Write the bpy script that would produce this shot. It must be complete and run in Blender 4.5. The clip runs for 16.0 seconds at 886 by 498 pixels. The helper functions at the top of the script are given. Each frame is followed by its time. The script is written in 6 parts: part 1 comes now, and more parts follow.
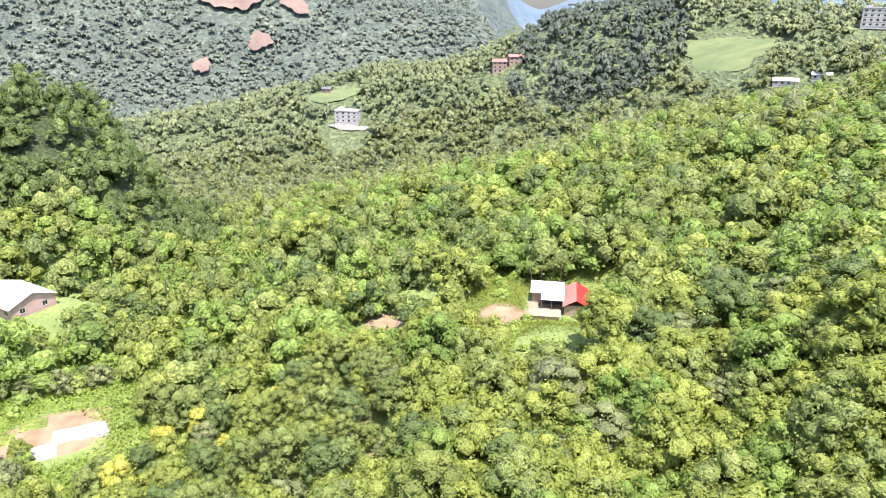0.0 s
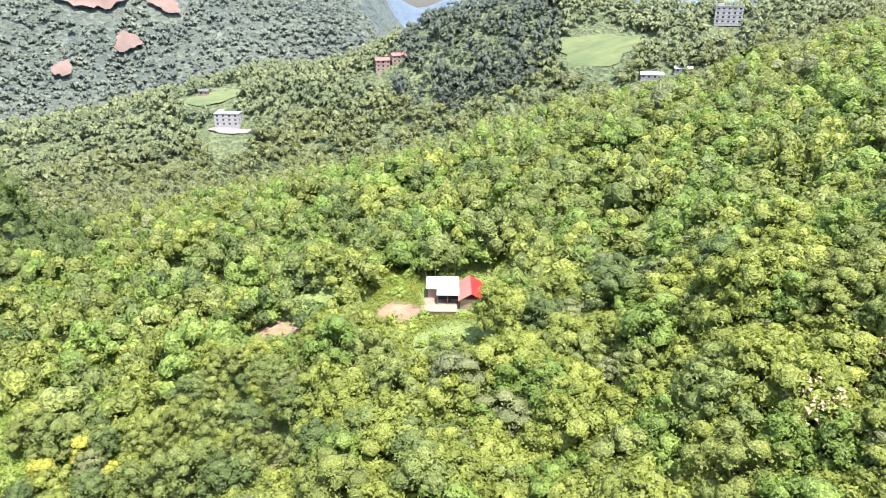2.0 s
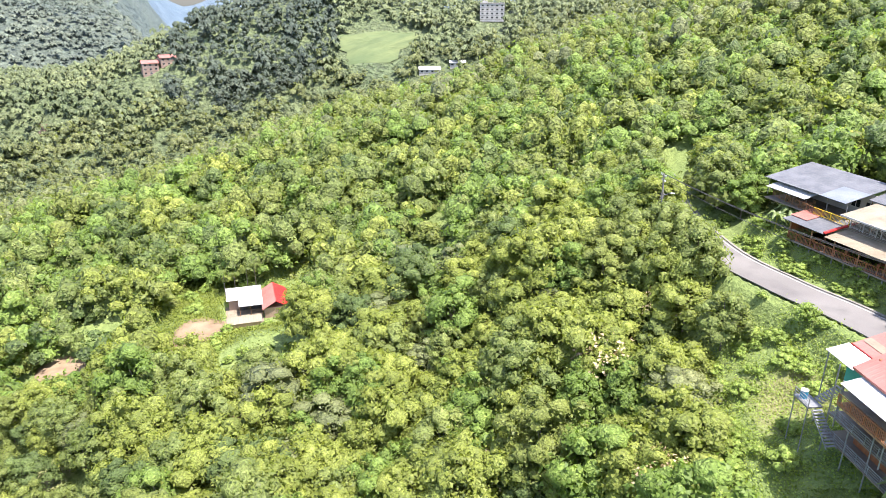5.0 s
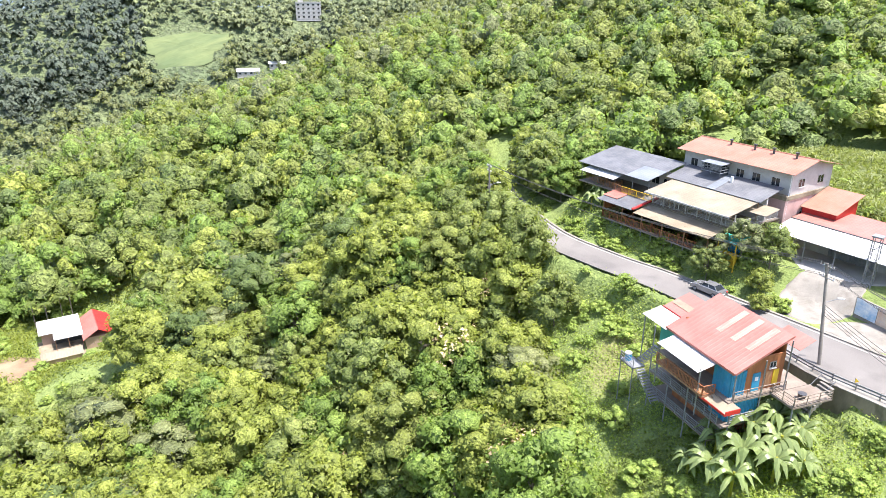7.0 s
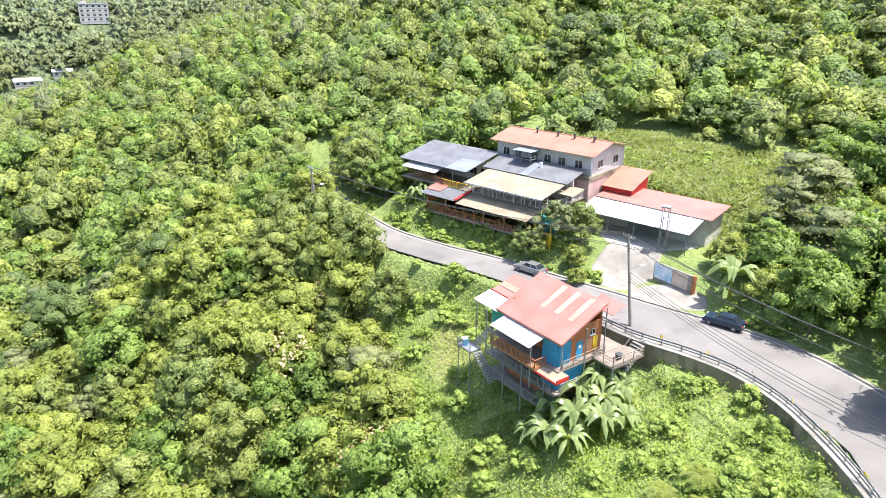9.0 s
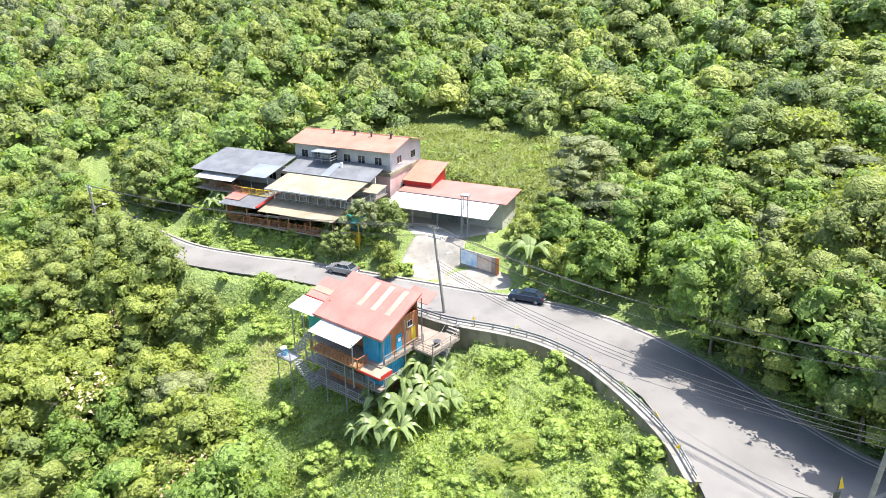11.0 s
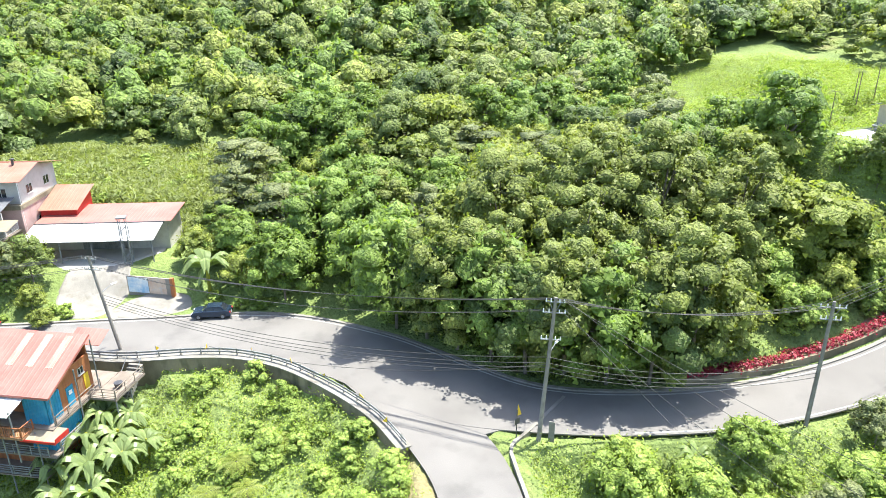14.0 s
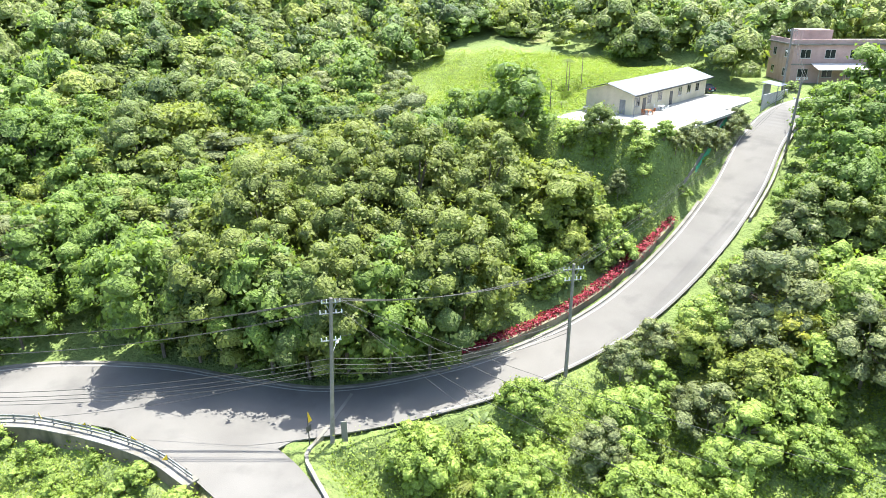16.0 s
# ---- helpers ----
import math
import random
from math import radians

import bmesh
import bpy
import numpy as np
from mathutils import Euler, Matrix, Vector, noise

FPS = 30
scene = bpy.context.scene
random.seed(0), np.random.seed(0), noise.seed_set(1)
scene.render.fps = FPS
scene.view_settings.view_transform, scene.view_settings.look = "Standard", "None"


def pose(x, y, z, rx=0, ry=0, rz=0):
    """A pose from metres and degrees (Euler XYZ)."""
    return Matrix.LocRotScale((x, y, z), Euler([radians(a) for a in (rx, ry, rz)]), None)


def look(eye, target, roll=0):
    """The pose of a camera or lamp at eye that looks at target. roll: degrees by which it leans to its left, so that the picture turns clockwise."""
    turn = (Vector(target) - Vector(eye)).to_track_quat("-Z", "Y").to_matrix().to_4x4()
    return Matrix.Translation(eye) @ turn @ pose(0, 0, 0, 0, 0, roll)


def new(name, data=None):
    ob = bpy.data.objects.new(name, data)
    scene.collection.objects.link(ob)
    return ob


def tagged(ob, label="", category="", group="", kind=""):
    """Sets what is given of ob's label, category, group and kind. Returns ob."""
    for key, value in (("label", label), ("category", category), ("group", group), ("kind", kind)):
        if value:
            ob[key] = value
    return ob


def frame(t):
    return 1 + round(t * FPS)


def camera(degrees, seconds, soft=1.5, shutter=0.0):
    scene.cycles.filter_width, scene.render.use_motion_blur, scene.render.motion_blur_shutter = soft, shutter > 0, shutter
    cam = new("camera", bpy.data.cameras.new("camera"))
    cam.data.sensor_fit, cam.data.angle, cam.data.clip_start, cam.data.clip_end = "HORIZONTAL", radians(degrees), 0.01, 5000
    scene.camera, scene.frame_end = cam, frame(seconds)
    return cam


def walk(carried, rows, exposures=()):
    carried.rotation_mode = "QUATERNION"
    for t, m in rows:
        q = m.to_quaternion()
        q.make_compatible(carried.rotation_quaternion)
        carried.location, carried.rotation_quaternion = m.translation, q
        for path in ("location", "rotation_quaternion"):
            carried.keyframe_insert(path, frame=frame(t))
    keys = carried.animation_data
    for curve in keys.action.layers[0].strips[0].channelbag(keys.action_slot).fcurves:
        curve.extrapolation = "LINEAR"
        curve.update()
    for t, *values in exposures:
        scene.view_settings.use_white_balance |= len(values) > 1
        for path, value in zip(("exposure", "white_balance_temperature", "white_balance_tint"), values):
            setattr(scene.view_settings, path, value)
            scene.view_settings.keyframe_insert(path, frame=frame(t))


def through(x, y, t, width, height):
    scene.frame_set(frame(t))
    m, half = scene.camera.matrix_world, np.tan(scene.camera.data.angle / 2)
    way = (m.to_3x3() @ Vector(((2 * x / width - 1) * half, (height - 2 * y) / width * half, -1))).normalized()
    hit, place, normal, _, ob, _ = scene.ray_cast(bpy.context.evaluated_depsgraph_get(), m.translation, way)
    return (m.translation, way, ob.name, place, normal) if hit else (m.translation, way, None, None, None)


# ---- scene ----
# A drone that hangs still over the slope and turns to its right: seconds, yaw, pitch, roll.
H = 36.0
cam = camera(66.31, 16.0, soft=0.85)
ROWS = [
    (0.0, 1.75, -20.87, 0.06),
    (0.5, -0.47, -20.89, 0.13),
    (1.0, -2.77, -20.91, 0.14),
    (1.5, -5.12, -20.93, 0.19),
    (2.0, -7.85, -20.95, 0.22),
    (2.5, -10.71, -20.96, 0.25),
    (3.0, -13.57, -20.99, 0.26),
    (3.5, -16.45, -20.99, 0.27),
    (4.0, -19.32, -21.00, 0.31),
    (6.5, -36.50, -21.04, 0.33),
    (7.0, -40.23, -21.03, 0.32),
    (7.5, -44.04, -21.05, 0.29),
    (8.0, -47.83, -21.06, 0.25),
    (8.5, -51.67, -21.05, 0.16),
    (9.0, -55.49, -21.05, 0.11),
    (11.5, -77.18, -21.10, -0.17),
    (12.0, -81.84, -21.12, -0.18),
    (12.5, -86.54, -21.14, -0.26),
    (13.0, -91.30, -21.15, -0.21),
    (13.5, -96.07, -21.19, -0.27),
    (14.0, -101.10, -21.18, -0.28),
    (14.5, -106.27, -21.18, -0.29),
    (15.0, -111.47, -21.19, -0.31),
    (15.5, -116.66, -21.21, -0.36),
    (16.0, -121.87, -21.24, -0.38),
]


def aim(yaw, pitch, roll):
    yaw, pitch = radians(yaw), radians(pitch)
    way = Vector((-math.sin(yaw) * math.cos(pitch), math.cos(yaw) * math.cos(pitch), math.sin(pitch)))
    return look((0, 0, H), Vector((0, 0, H)) + way, roll)


walk(cam, [(t, aim(yaw, pitch, roll)) for t, yaw, pitch, roll in ROWS], exposures=[(0.0, 1.48, 6500, 17), (4.0, 1.48, 6500, 17), (9.0, 1.52, 6500, 13), (12.5, 1.6, 6500, 8), (16.0, 1.66, 6500, 5)])

# ---- light ----
SUN_BEARING, SUN_HEIGHT = 152.0, 72.0
world = bpy.data.worlds.new("sky")
scene.world = world
world.use_nodes = True
wn = world.node_tree
sky = wn.nodes.new("ShaderNodeTexSky")
sky.sky_type, sky.sun_disc = "NISHITA", False
sky.sun_elevation, sky.sun_rotation = radians(SUN_HEIGHT), radians(SUN_BEARING)
sky.air_density, sky.dust_density = 1.0, 2.0
wn.links.new(sky.outputs[0], wn.nodes["Background"].inputs[0])
wn.nodes["Background"].inputs[1].default_value = 0.15
sun = new("sun", bpy.data.lights.new("sun", "SUN"))
sun.data.energy, sun.data.angle, sun.data.color = 4.0, radians(0.6), (1.0, 0.965, 0.9)
sb, sh = radians(SUN_BEARING), radians(SUN_HEIGHT)
sun.matrix_world = look((math.sin(sb) * math.cos(sh) * 100, math.cos(sb) * math.cos(sh) * 100, math.sin(sh) * 100), (0, 0, 0))


# ---- materials ----
def shader(name):
    m = bpy.data.materials.new(name)
    m.use_nodes = True
    n = m.node_tree
    return m, n, n.nodes["Principled BSDF"]


def mixed(n, fac, a, b, kind="MIX"):
    k = n.nodes.new("ShaderNodeMix")
    k.data_type, k.blend_type = "RGBA", kind
    for slot, v in ((0, fac), (6, a), (7, b)):
        if isinstance(v, (int, float)):
            k.inputs[slot].default_value = v
        elif isinstance(v, tuple):
            k.inputs[slot].default_value = (*v, 1)
        else:
            n.links.new(v, k.inputs[slot])
    return k.outputs[2]


def noisy(n, scale, detail=4.0, low=0.35, high=0.65, stretch=(1, 1, 1), world_space=False):
    """A noise between 0 and 1, its contrast set by low and high."""
    if world_space:
        co = n.nodes.new("ShaderNodeNewGeometry").outputs["Position"]
    else:
        co = n.nodes.new("ShaderNodeTexCoord").outputs["Object"]
    mp = n.nodes.new("ShaderNodeMapping")
    mp.inputs["Scale"].default_value = stretch
    n.links.new(co, mp.inputs[0])
    t = n.nodes.new("ShaderNodeTexNoise")
    t.inputs["Scale"].default_value, t.inputs["Detail"].default_value = scale, detail
    n.links.new(mp.outputs[0], t.inputs[0])
    r = n.nodes.new("ShaderNodeMapRange")
    r.inputs[1].default_value, r.inputs[2].default_value = low, high
    n.links.new(t.outputs[0], r.inputs[0])
    return r.outputs[0]


def bumped(n, bsdf, height, strength, distance=0.02):
    b = n.nodes.new("ShaderNodeBump")
    b.inputs["Strength"].default_value, b.inputs["Distance"].default_value = strength, distance
    n.links.new(height, b.inputs["Height"])
    n.links.new(b.outputs[0], bsdf.inputs["Normal"])


def plain(name, a, b, rough=0.6, metal=0.0, coarse=0.6, fine=9.0, bump=0.15, stain=None, stained=0.5, stretch=(1, 1, 1)):
    """A surface between two colours at two scales, with stains and a fine relief."""
    m, n, s = shader(name)
    c = mixed(n, noisy(n, coarse, 3, stretch=stretch), a, b)
    g = noisy(n, fine, 5, 0.3, 0.7, stretch)
    c = mixed(n, g, c, mixed(n, 0.85, c, (1.15, 1.15, 1.15), "MULTIPLY"))
    if stain:
        spots = noisy(n, coarse * 2.3, 6, 0.52, 0.75, stretch)
        f = n.nodes.new("ShaderNodeMath")
        f.operation = "MULTIPLY"
        f.inputs[1].default_value = stained
        n.links.new(spots, f.inputs[0])
        c = mixed(n, f.outputs[0], c, stain)
    n.links.new(c, s.inputs["Base Color"])
    s.inputs["Roughness"].default_value, s.inputs["Metallic"].default_value = rough, metal
    if bump:
        bumped(n, s, g, bump)
    return m


def foliage(name, dark, light, through=0.4, patch=0.15, spread=0.5, rough=0.5, grain=0.0, contrast=0.45):
    """Leaves: each tree and each leaf has its own tone; some light passes through. grain: clumps per metre on a leafy
    mass, shade painted into their hollows.
    """
    m, n, s = shader(name)
    tree = n.nodes.new("ShaderNodeObjectInfo").outputs["Random"]
    leaf = n.nodes.new("ShaderNodeNewGeometry").outputs["Random Per Island"]
    a = n.nodes.new("ShaderNodeMath")
    a.operation, a.use_clamp = "MULTIPLY_ADD", True
    n.links.new(tree, a.inputs[0])
    a.inputs[1].default_value = spread
    pn = noisy(n, patch, 3, 0.3, 0.7, world_space=True)
    k = n.nodes.new("ShaderNodeMath")
    k.operation = "MULTIPLY"
    k.inputs[1].default_value = 1 - spread
    n.links.new(pn, k.inputs[0])
    n.links.new(k.outputs[0], a.inputs[2])
    c = mixed(n, a.outputs[0], dark, light)
    c = mixed(n, leaf, mixed(n, 1.0, c, (0.78, 0.8, 0.78), "MULTIPLY"), mixed(n, 1.0, c, (1.22, 1.2, 1.16), "MULTIPLY"))
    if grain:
        # One noise sets relief and colour: hollows painted in shade, tops lightened.
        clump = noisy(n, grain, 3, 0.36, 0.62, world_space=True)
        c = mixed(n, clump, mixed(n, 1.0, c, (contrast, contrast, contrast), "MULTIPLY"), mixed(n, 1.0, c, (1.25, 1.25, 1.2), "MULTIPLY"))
        bumped(n, s, clump, 1.0, 0.5 / grain)
    n.links.new(c, s.inputs["Base Color"])
    s.inputs["Roughness"].default_value = rough
    s.inputs["Specular IOR Level"].default_value = 0.3
    tr = n.nodes.new("ShaderNodeBsdfTranslucent")
    n.links.new(mixed(n, 1.0, c, (1.15, 1.2, 0.6), "MULTIPLY"), tr.inputs[0])
    mx = n.nodes.new("ShaderNodeMixShader")
    mx.inputs[0].default_value = through
    n.links.new(s.outputs[0], mx.inputs[1])
    n.links.new(tr.outputs[0], mx.inputs[2])
    n.links.new(mx.outputs[0], n.nodes["Material Output"].inputs[0])
    return m


TONES = {
    "bright": ((0.168, 0.212, 0.046), (0.285, 0.325, 0.072)), "green": ((0.13, 0.178, 0.05), (0.225, 0.268, 0.078)), "deep": ((0.078, 0.12, 0.038), (0.14, 0.19, 0.058)),
    "olive": ((0.142, 0.178, 0.042), (0.205, 0.242, 0.06)), "yellow": ((0.32, 0.34, 0.06), (0.46, 0.45, 0.09)), "grey": ((0.15, 0.18, 0.078), (0.235, 0.26, 0.115)), "lush": ((0.12, 0.195, 0.04), (0.215, 0.3, 0.068)), "fresh": ((0.2, 0.285, 0.062), (0.31, 0.4, 0.095)),
}
LEAF = {k: foliage("leaf_" + k, *v, through=0.4 if k == "olive" else 0.5) for k, v in TONES.items()}
# Masses and domes: the shade between leaf clumps is in the colour, by contrast.
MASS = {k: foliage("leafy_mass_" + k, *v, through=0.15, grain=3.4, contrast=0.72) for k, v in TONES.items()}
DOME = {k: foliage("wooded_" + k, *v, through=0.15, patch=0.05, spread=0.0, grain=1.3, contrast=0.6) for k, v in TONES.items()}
LEAF_PINK = foliage("blossom", (0.4, 0.28, 0.18), (0.55, 0.42, 0.28), through=0.2)
# Far leaves a little bluer and flatter: light haze put into the colour.
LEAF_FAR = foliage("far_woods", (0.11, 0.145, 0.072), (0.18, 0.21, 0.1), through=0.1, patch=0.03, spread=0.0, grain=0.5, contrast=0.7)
# Far leaves darkened and blued: a cloud's shadow put into the colour.
LEAF_FAR_SHADOWED = foliage("far_dark_woods", (0.055, 0.078, 0.062), (0.088, 0.112, 0.08), through=0.1, patch=0.02, spread=0.0, grain=0.5, contrast=0.7)
# Mountain leaves greyed and blued: aerial haze painted into the base colour.
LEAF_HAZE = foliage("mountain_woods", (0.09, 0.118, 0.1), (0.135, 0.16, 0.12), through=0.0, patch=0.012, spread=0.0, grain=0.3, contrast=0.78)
# Floor darker than the crowns: shade between trees put into its colour.
FLOOR_TREE_SHADE = foliage("woodland_floor", (0.035, 0.055, 0.02), (0.06, 0.085, 0.03), through=0.0, patch=0.05, spread=0.0, grain=0.8, contrast=0.5)
# Far floors turn bluer with distance: haze painted into the colour.
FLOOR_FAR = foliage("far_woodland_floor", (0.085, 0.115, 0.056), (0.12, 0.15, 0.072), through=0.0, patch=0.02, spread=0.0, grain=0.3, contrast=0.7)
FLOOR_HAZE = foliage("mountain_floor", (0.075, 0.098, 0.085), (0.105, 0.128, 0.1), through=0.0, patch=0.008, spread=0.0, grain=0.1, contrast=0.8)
FLOOR_HAZE_BLUE = foliage("blue_distance", (0.095, 0.14, 0.185), (0.12, 0.165, 0.21), through=0.0, patch=0.004, spread=0.0, grain=0.03, contrast=0.9)
LEAF_BANANA = foliage("banana_leaf", (0.19, 0.26, 0.09), (0.32, 0.39, 0.17), through=0.4, rough=0.35)
LEAF_RED = foliage("red_leaf", (0.16, 0.01, 0.025), (0.36, 0.03, 0.06), through=0.15)
GRASS = foliage("grass_blade", (0.17, 0.215, 0.075), (0.28, 0.32, 0.13), through=0.45, patch=0.3)
MEADOW = foliage("meadow_turf", (0.16, 0.21, 0.05), (0.28, 0.33, 0.075), through=0.1, patch=0.15, spread=0.0, grain=1.5, contrast=0.75)
BARK = plain("bark", (0.12, 0.1, 0.08), (0.2, 0.17, 0.14), 0.85, coarse=2, fine=20, bump=0.5)
ASPHALT = plain("asphalt", (0.13, 0.122, 0.115), (0.166, 0.157, 0.148), 0.9, coarse=0.12, fine=14, bump=0.3, stain=(0.09, 0.086, 0.082), stained=0.6)
PAINT_WHITE = plain("road_paint", (0.3, 0.3, 0.285), (0.4, 0.4, 0.38), 0.6, coarse=1, fine=12, stain=(0.3, 0.3, 0.3), stained=0.7)
CONCRETE = plain("concrete", (0.17, 0.16, 0.14), (0.24, 0.225, 0.2), 0.85, coarse=0.4, fine=8, bump=0.3, stain=(0.13, 0.115, 0.09), stained=0.7)
CONCRETE_OLD = plain("old_concrete", (0.15, 0.125, 0.085), (0.26, 0.22, 0.155), 0.9, coarse=0.3, fine=6, bump=0.4, stain=(0.05, 0.055, 0.03), stained=0.9, stretch=(1, 1, 0.5))
YARD = plain("pale_yard", (0.34, 0.33, 0.31), (0.42, 0.41, 0.385), 0.8, coarse=0.3, stain=(0.32, 0.31, 0.28), stained=0.4)
ROOF_RED = plain("red_sheet", (0.32, 0.11, 0.088), (0.38, 0.145, 0.118), 0.55, coarse=0.35, fine=4, bump=0.05, stain=(0.37, 0.16, 0.135), stained=0.6)
ROOF_FADED = plain("faded_orange_sheet", (0.27, 0.115, 0.075), (0.33, 0.15, 0.105), 0.6, coarse=0.4, fine=4, bump=0.05, stain=(0.25, 0.1, 0.065), stained=0.5)
ROOF_GREY = plain("grey_sheet", (0.085, 0.09, 0.1), (0.13, 0.135, 0.145), 0.6, 0.0, coarse=0.5, fine=5, bump=0.05, stain=(0.2, 0.2, 0.205), stained=0.4)
ROOF_TAN = plain("tan_sheet", (0.2, 0.165, 0.115), (0.265, 0.225, 0.16), 0.6, coarse=0.4, fine=5, bump=0.05, stain=(0.18, 0.145, 0.1), stained=0.6)
ROOF_WHITE = plain("white_sheet", (0.42, 0.42, 0.42), (0.52, 0.52, 0.51), 0.5, coarse=0.5, fine=5, bump=0.05, stain=(0.32, 0.3, 0.28), stained=0.4)
ROOF_BLUE = plain("blue_grey_sheet", (0.135, 0.155, 0.18), (0.18, 0.2, 0.225), 0.55, 0.0, coarse=0.4, bump=0.05)
RED = plain("red_paint", (0.42, 0.022, 0.02), (0.52, 0.035, 0.03), 0.5, coarse=0.7)
BLUE = plain("blue_paint", (0.015, 0.2, 0.36), (0.03, 0.27, 0.46), 0.5, coarse=0.7, stain=(0.09, 0.26, 0.35), stained=0.5)
ORANGE_WOOD = plain("orange_boards", (0.28, 0.095, 0.035), (0.38, 0.145, 0.055), 0.6, coarse=0.8, fine=6, stain=(0.25, 0.1, 0.05), stained=0.6, stretch=(4, 4, 0.6))
WOOD = plain("brown_wood", (0.2, 0.1, 0.05), (0.34, 0.18, 0.09), 0.65, coarse=0.9, fine=8, stain=(0.4, 0.3, 0.2), stained=0.5, stretch=(3, 3, 1))
DECK = plain("weathered_deck", (0.16, 0.13, 0.105), (0.23, 0.19, 0.155), 0.8, coarse=0.8, fine=8, stain=(0.18, 0.15, 0.12), stained=0.5)
STEEL = plain("grey_steel", (0.17, 0.18, 0.19), (0.25, 0.255, 0.265), 0.55, 0.2, coarse=2)
STEEL_DARK = plain("dark_steel", (0.06, 0.06, 0.065), (0.1, 0.1, 0.11), 0.5, 0.4, coarse=2)
WALL_WHITE = plain("white_wall", (0.4, 0.385, 0.375), (0.48, 0.465, 0.45), 0.8, coarse=0.5, stain=(0.3, 0.28, 0.26), stained=0.5)
WALL_PINK = plain("pink_wall", (0.38, 0.25, 0.23), (0.45, 0.31, 0.285), 0.8, coarse=0.5, stain=(0.28, 0.2, 0.18), stained=0.5)
WALL_CREAM = plain("cream_wall", (0.46, 0.42, 0.31), (0.54, 0.49, 0.38), 0.8, coarse=0.5, stain=(0.36, 0.33, 0.26), stained=0.4)
WALL_BROWN = plain("brown_wall", (0.3, 0.2, 0.16), (0.4, 0.28, 0.22), 0.8, coarse=0.3)
TEAL = plain("teal_sheet", (0.02, 0.26, 0.22), (0.04, 0.34, 0.29), 0.5)
YELLOW = plain("yellow_paint", (0.62, 0.4, 0.02), (0.72, 0.5, 0.04), 0.5)
GREEN_NET = plain("green_net", (0.03, 0.3, 0.16), (0.06, 0.42, 0.24), 0.8)
EARTH = plain("bare_earth", (0.17, 0.115, 0.07), (0.26, 0.19, 0.12), 0.95, coarse=0.3, fine=5, bump=0.5, stain=(0.2, 0.17, 0.08), stained=0.6)
SCAR = plain("landslide_earth", (0.13, 0.09, 0.073), (0.18, 0.13, 0.105), 0.95, coarse=0.03, fine=0.3, stain=(0.12, 0.14, 0.1), stained=0.6)
FIELD = plain("field_grass", (0.085, 0.12, 0.05), (0.13, 0.16, 0.065), 0.95, coarse=0.05, fine=0.5, stain=(0.06, 0.09, 0.04), stained=0.7, stretch=(0.3, 2, 1))
GLASS, _n, _s = shader("window_glass")
_s.inputs["Base Color"].default_value, _s.inputs["Roughness"].default_value = (0.02, 0.025, 0.03, 1), 0.06
CABLE = plain("cable", (0.03, 0.03, 0.03), (0.05, 0.05, 0.05), 0.6, bump=0)
POLE = plain("concrete_pole", (0.18, 0.165, 0.15), (0.26, 0.24, 0.215), 0.85, coarse=1.2, fine=10, stain=(0.16, 0.14, 0.12), stained=0.7)
CERAMIC = plain("white_ceramic", (0.7, 0.7, 0.7), (0.78, 0.78, 0.78), 0.25, bump=0)
RUBBER = plain("tyre_rubber", (0.02, 0.02, 0.02), (0.03, 0.03, 0.03), 0.8, bump=0)
CAR_SILVER = plain("silver_lacquer", (0.27, 0.275, 0.285), (0.3, 0.305, 0.315), 0.25, 0.6, bump=0)
CAR_DARK = plain("dark_blue_lacquer", (0.02, 0.035, 0.06), (0.025, 0.042, 0.07), 0.2, 0.3, bump=0)

GROUND, _n, _s = shader("undergrowth")
_c = mixed(_n, noisy(_n, 0.09, 6, 0.35, 0.65), (0.14, 0.195, 0.055), (0.22, 0.28, 0.08))
_c = mixed(_n, noisy(_n, 1.1, 6, 0.4, 0.7), _c, (0.12, 0.165, 0.045))
_c = mixed(_n, noisy(_n, 0.035, 5, 0.63, 0.75), _c, (0.26, 0.2, 0.11))
_n.links.new(_c, _s.inputs["Base Color"])
_s.inputs["Roughness"].default_value = 0.95
bumped(_n, _s, noisy(_n, 2.5, 6, 0.2, 0.8), 0.8, 0.3)


# ---- building blocks ----
def part(name, bm, material, parent=None, label=""):
    """Links a bmesh as one mesh object under a thing or a part."""
    me = bpy.data.meshes.new(name)
    bm.to_mesh(me)
    bm.free()
    me.materials.append(material)
    ob = new(name, me)
    ob.parent = parent
    return tagged(ob, label)


def shared(name, me, parent, m=None, label=""):
    """One more object on a mesh that others use too."""
    ob = new(name, me)
    ob.parent = parent
    if m is not None:
        ob.matrix_basis = m
    return tagged(ob, label)


def thing(name, m, label, category, group="", kind=""):
    ob = new(name)
    ob.matrix_basis = m
    return tagged(ob, label, category, group, kind)


def box(bm, x0, x1, y0, y1, z0, z1, bevel=0.0):
    v = [bm.verts.new(c) for c in ((x0, y0, z0), (x1, y0, z0), (x1, y1, z0), (x0, y1, z0), (x0, y0, z1), (x1, y0, z1), (x1, y1, z1), (x0, y1, z1))]
    f = [bm.faces.new([v[i] for i in q]) for q in ((3, 2, 1, 0), (4, 5, 6, 7), (0, 1, 5, 4), (1, 2, 6, 5), (2, 3, 7, 6), (3, 0, 4, 7))]
    if bevel:
        bmesh.ops.bevel(bm, geom=list({e for q in f for e in q.edges}), offset=bevel, segments=1, affect="EDGES")
    return bm


def boxes(*rows, bevel=0.0):
    bm = bmesh.new()
    for r in rows:
        box(bm, *r, bevel=bevel)
    return bm


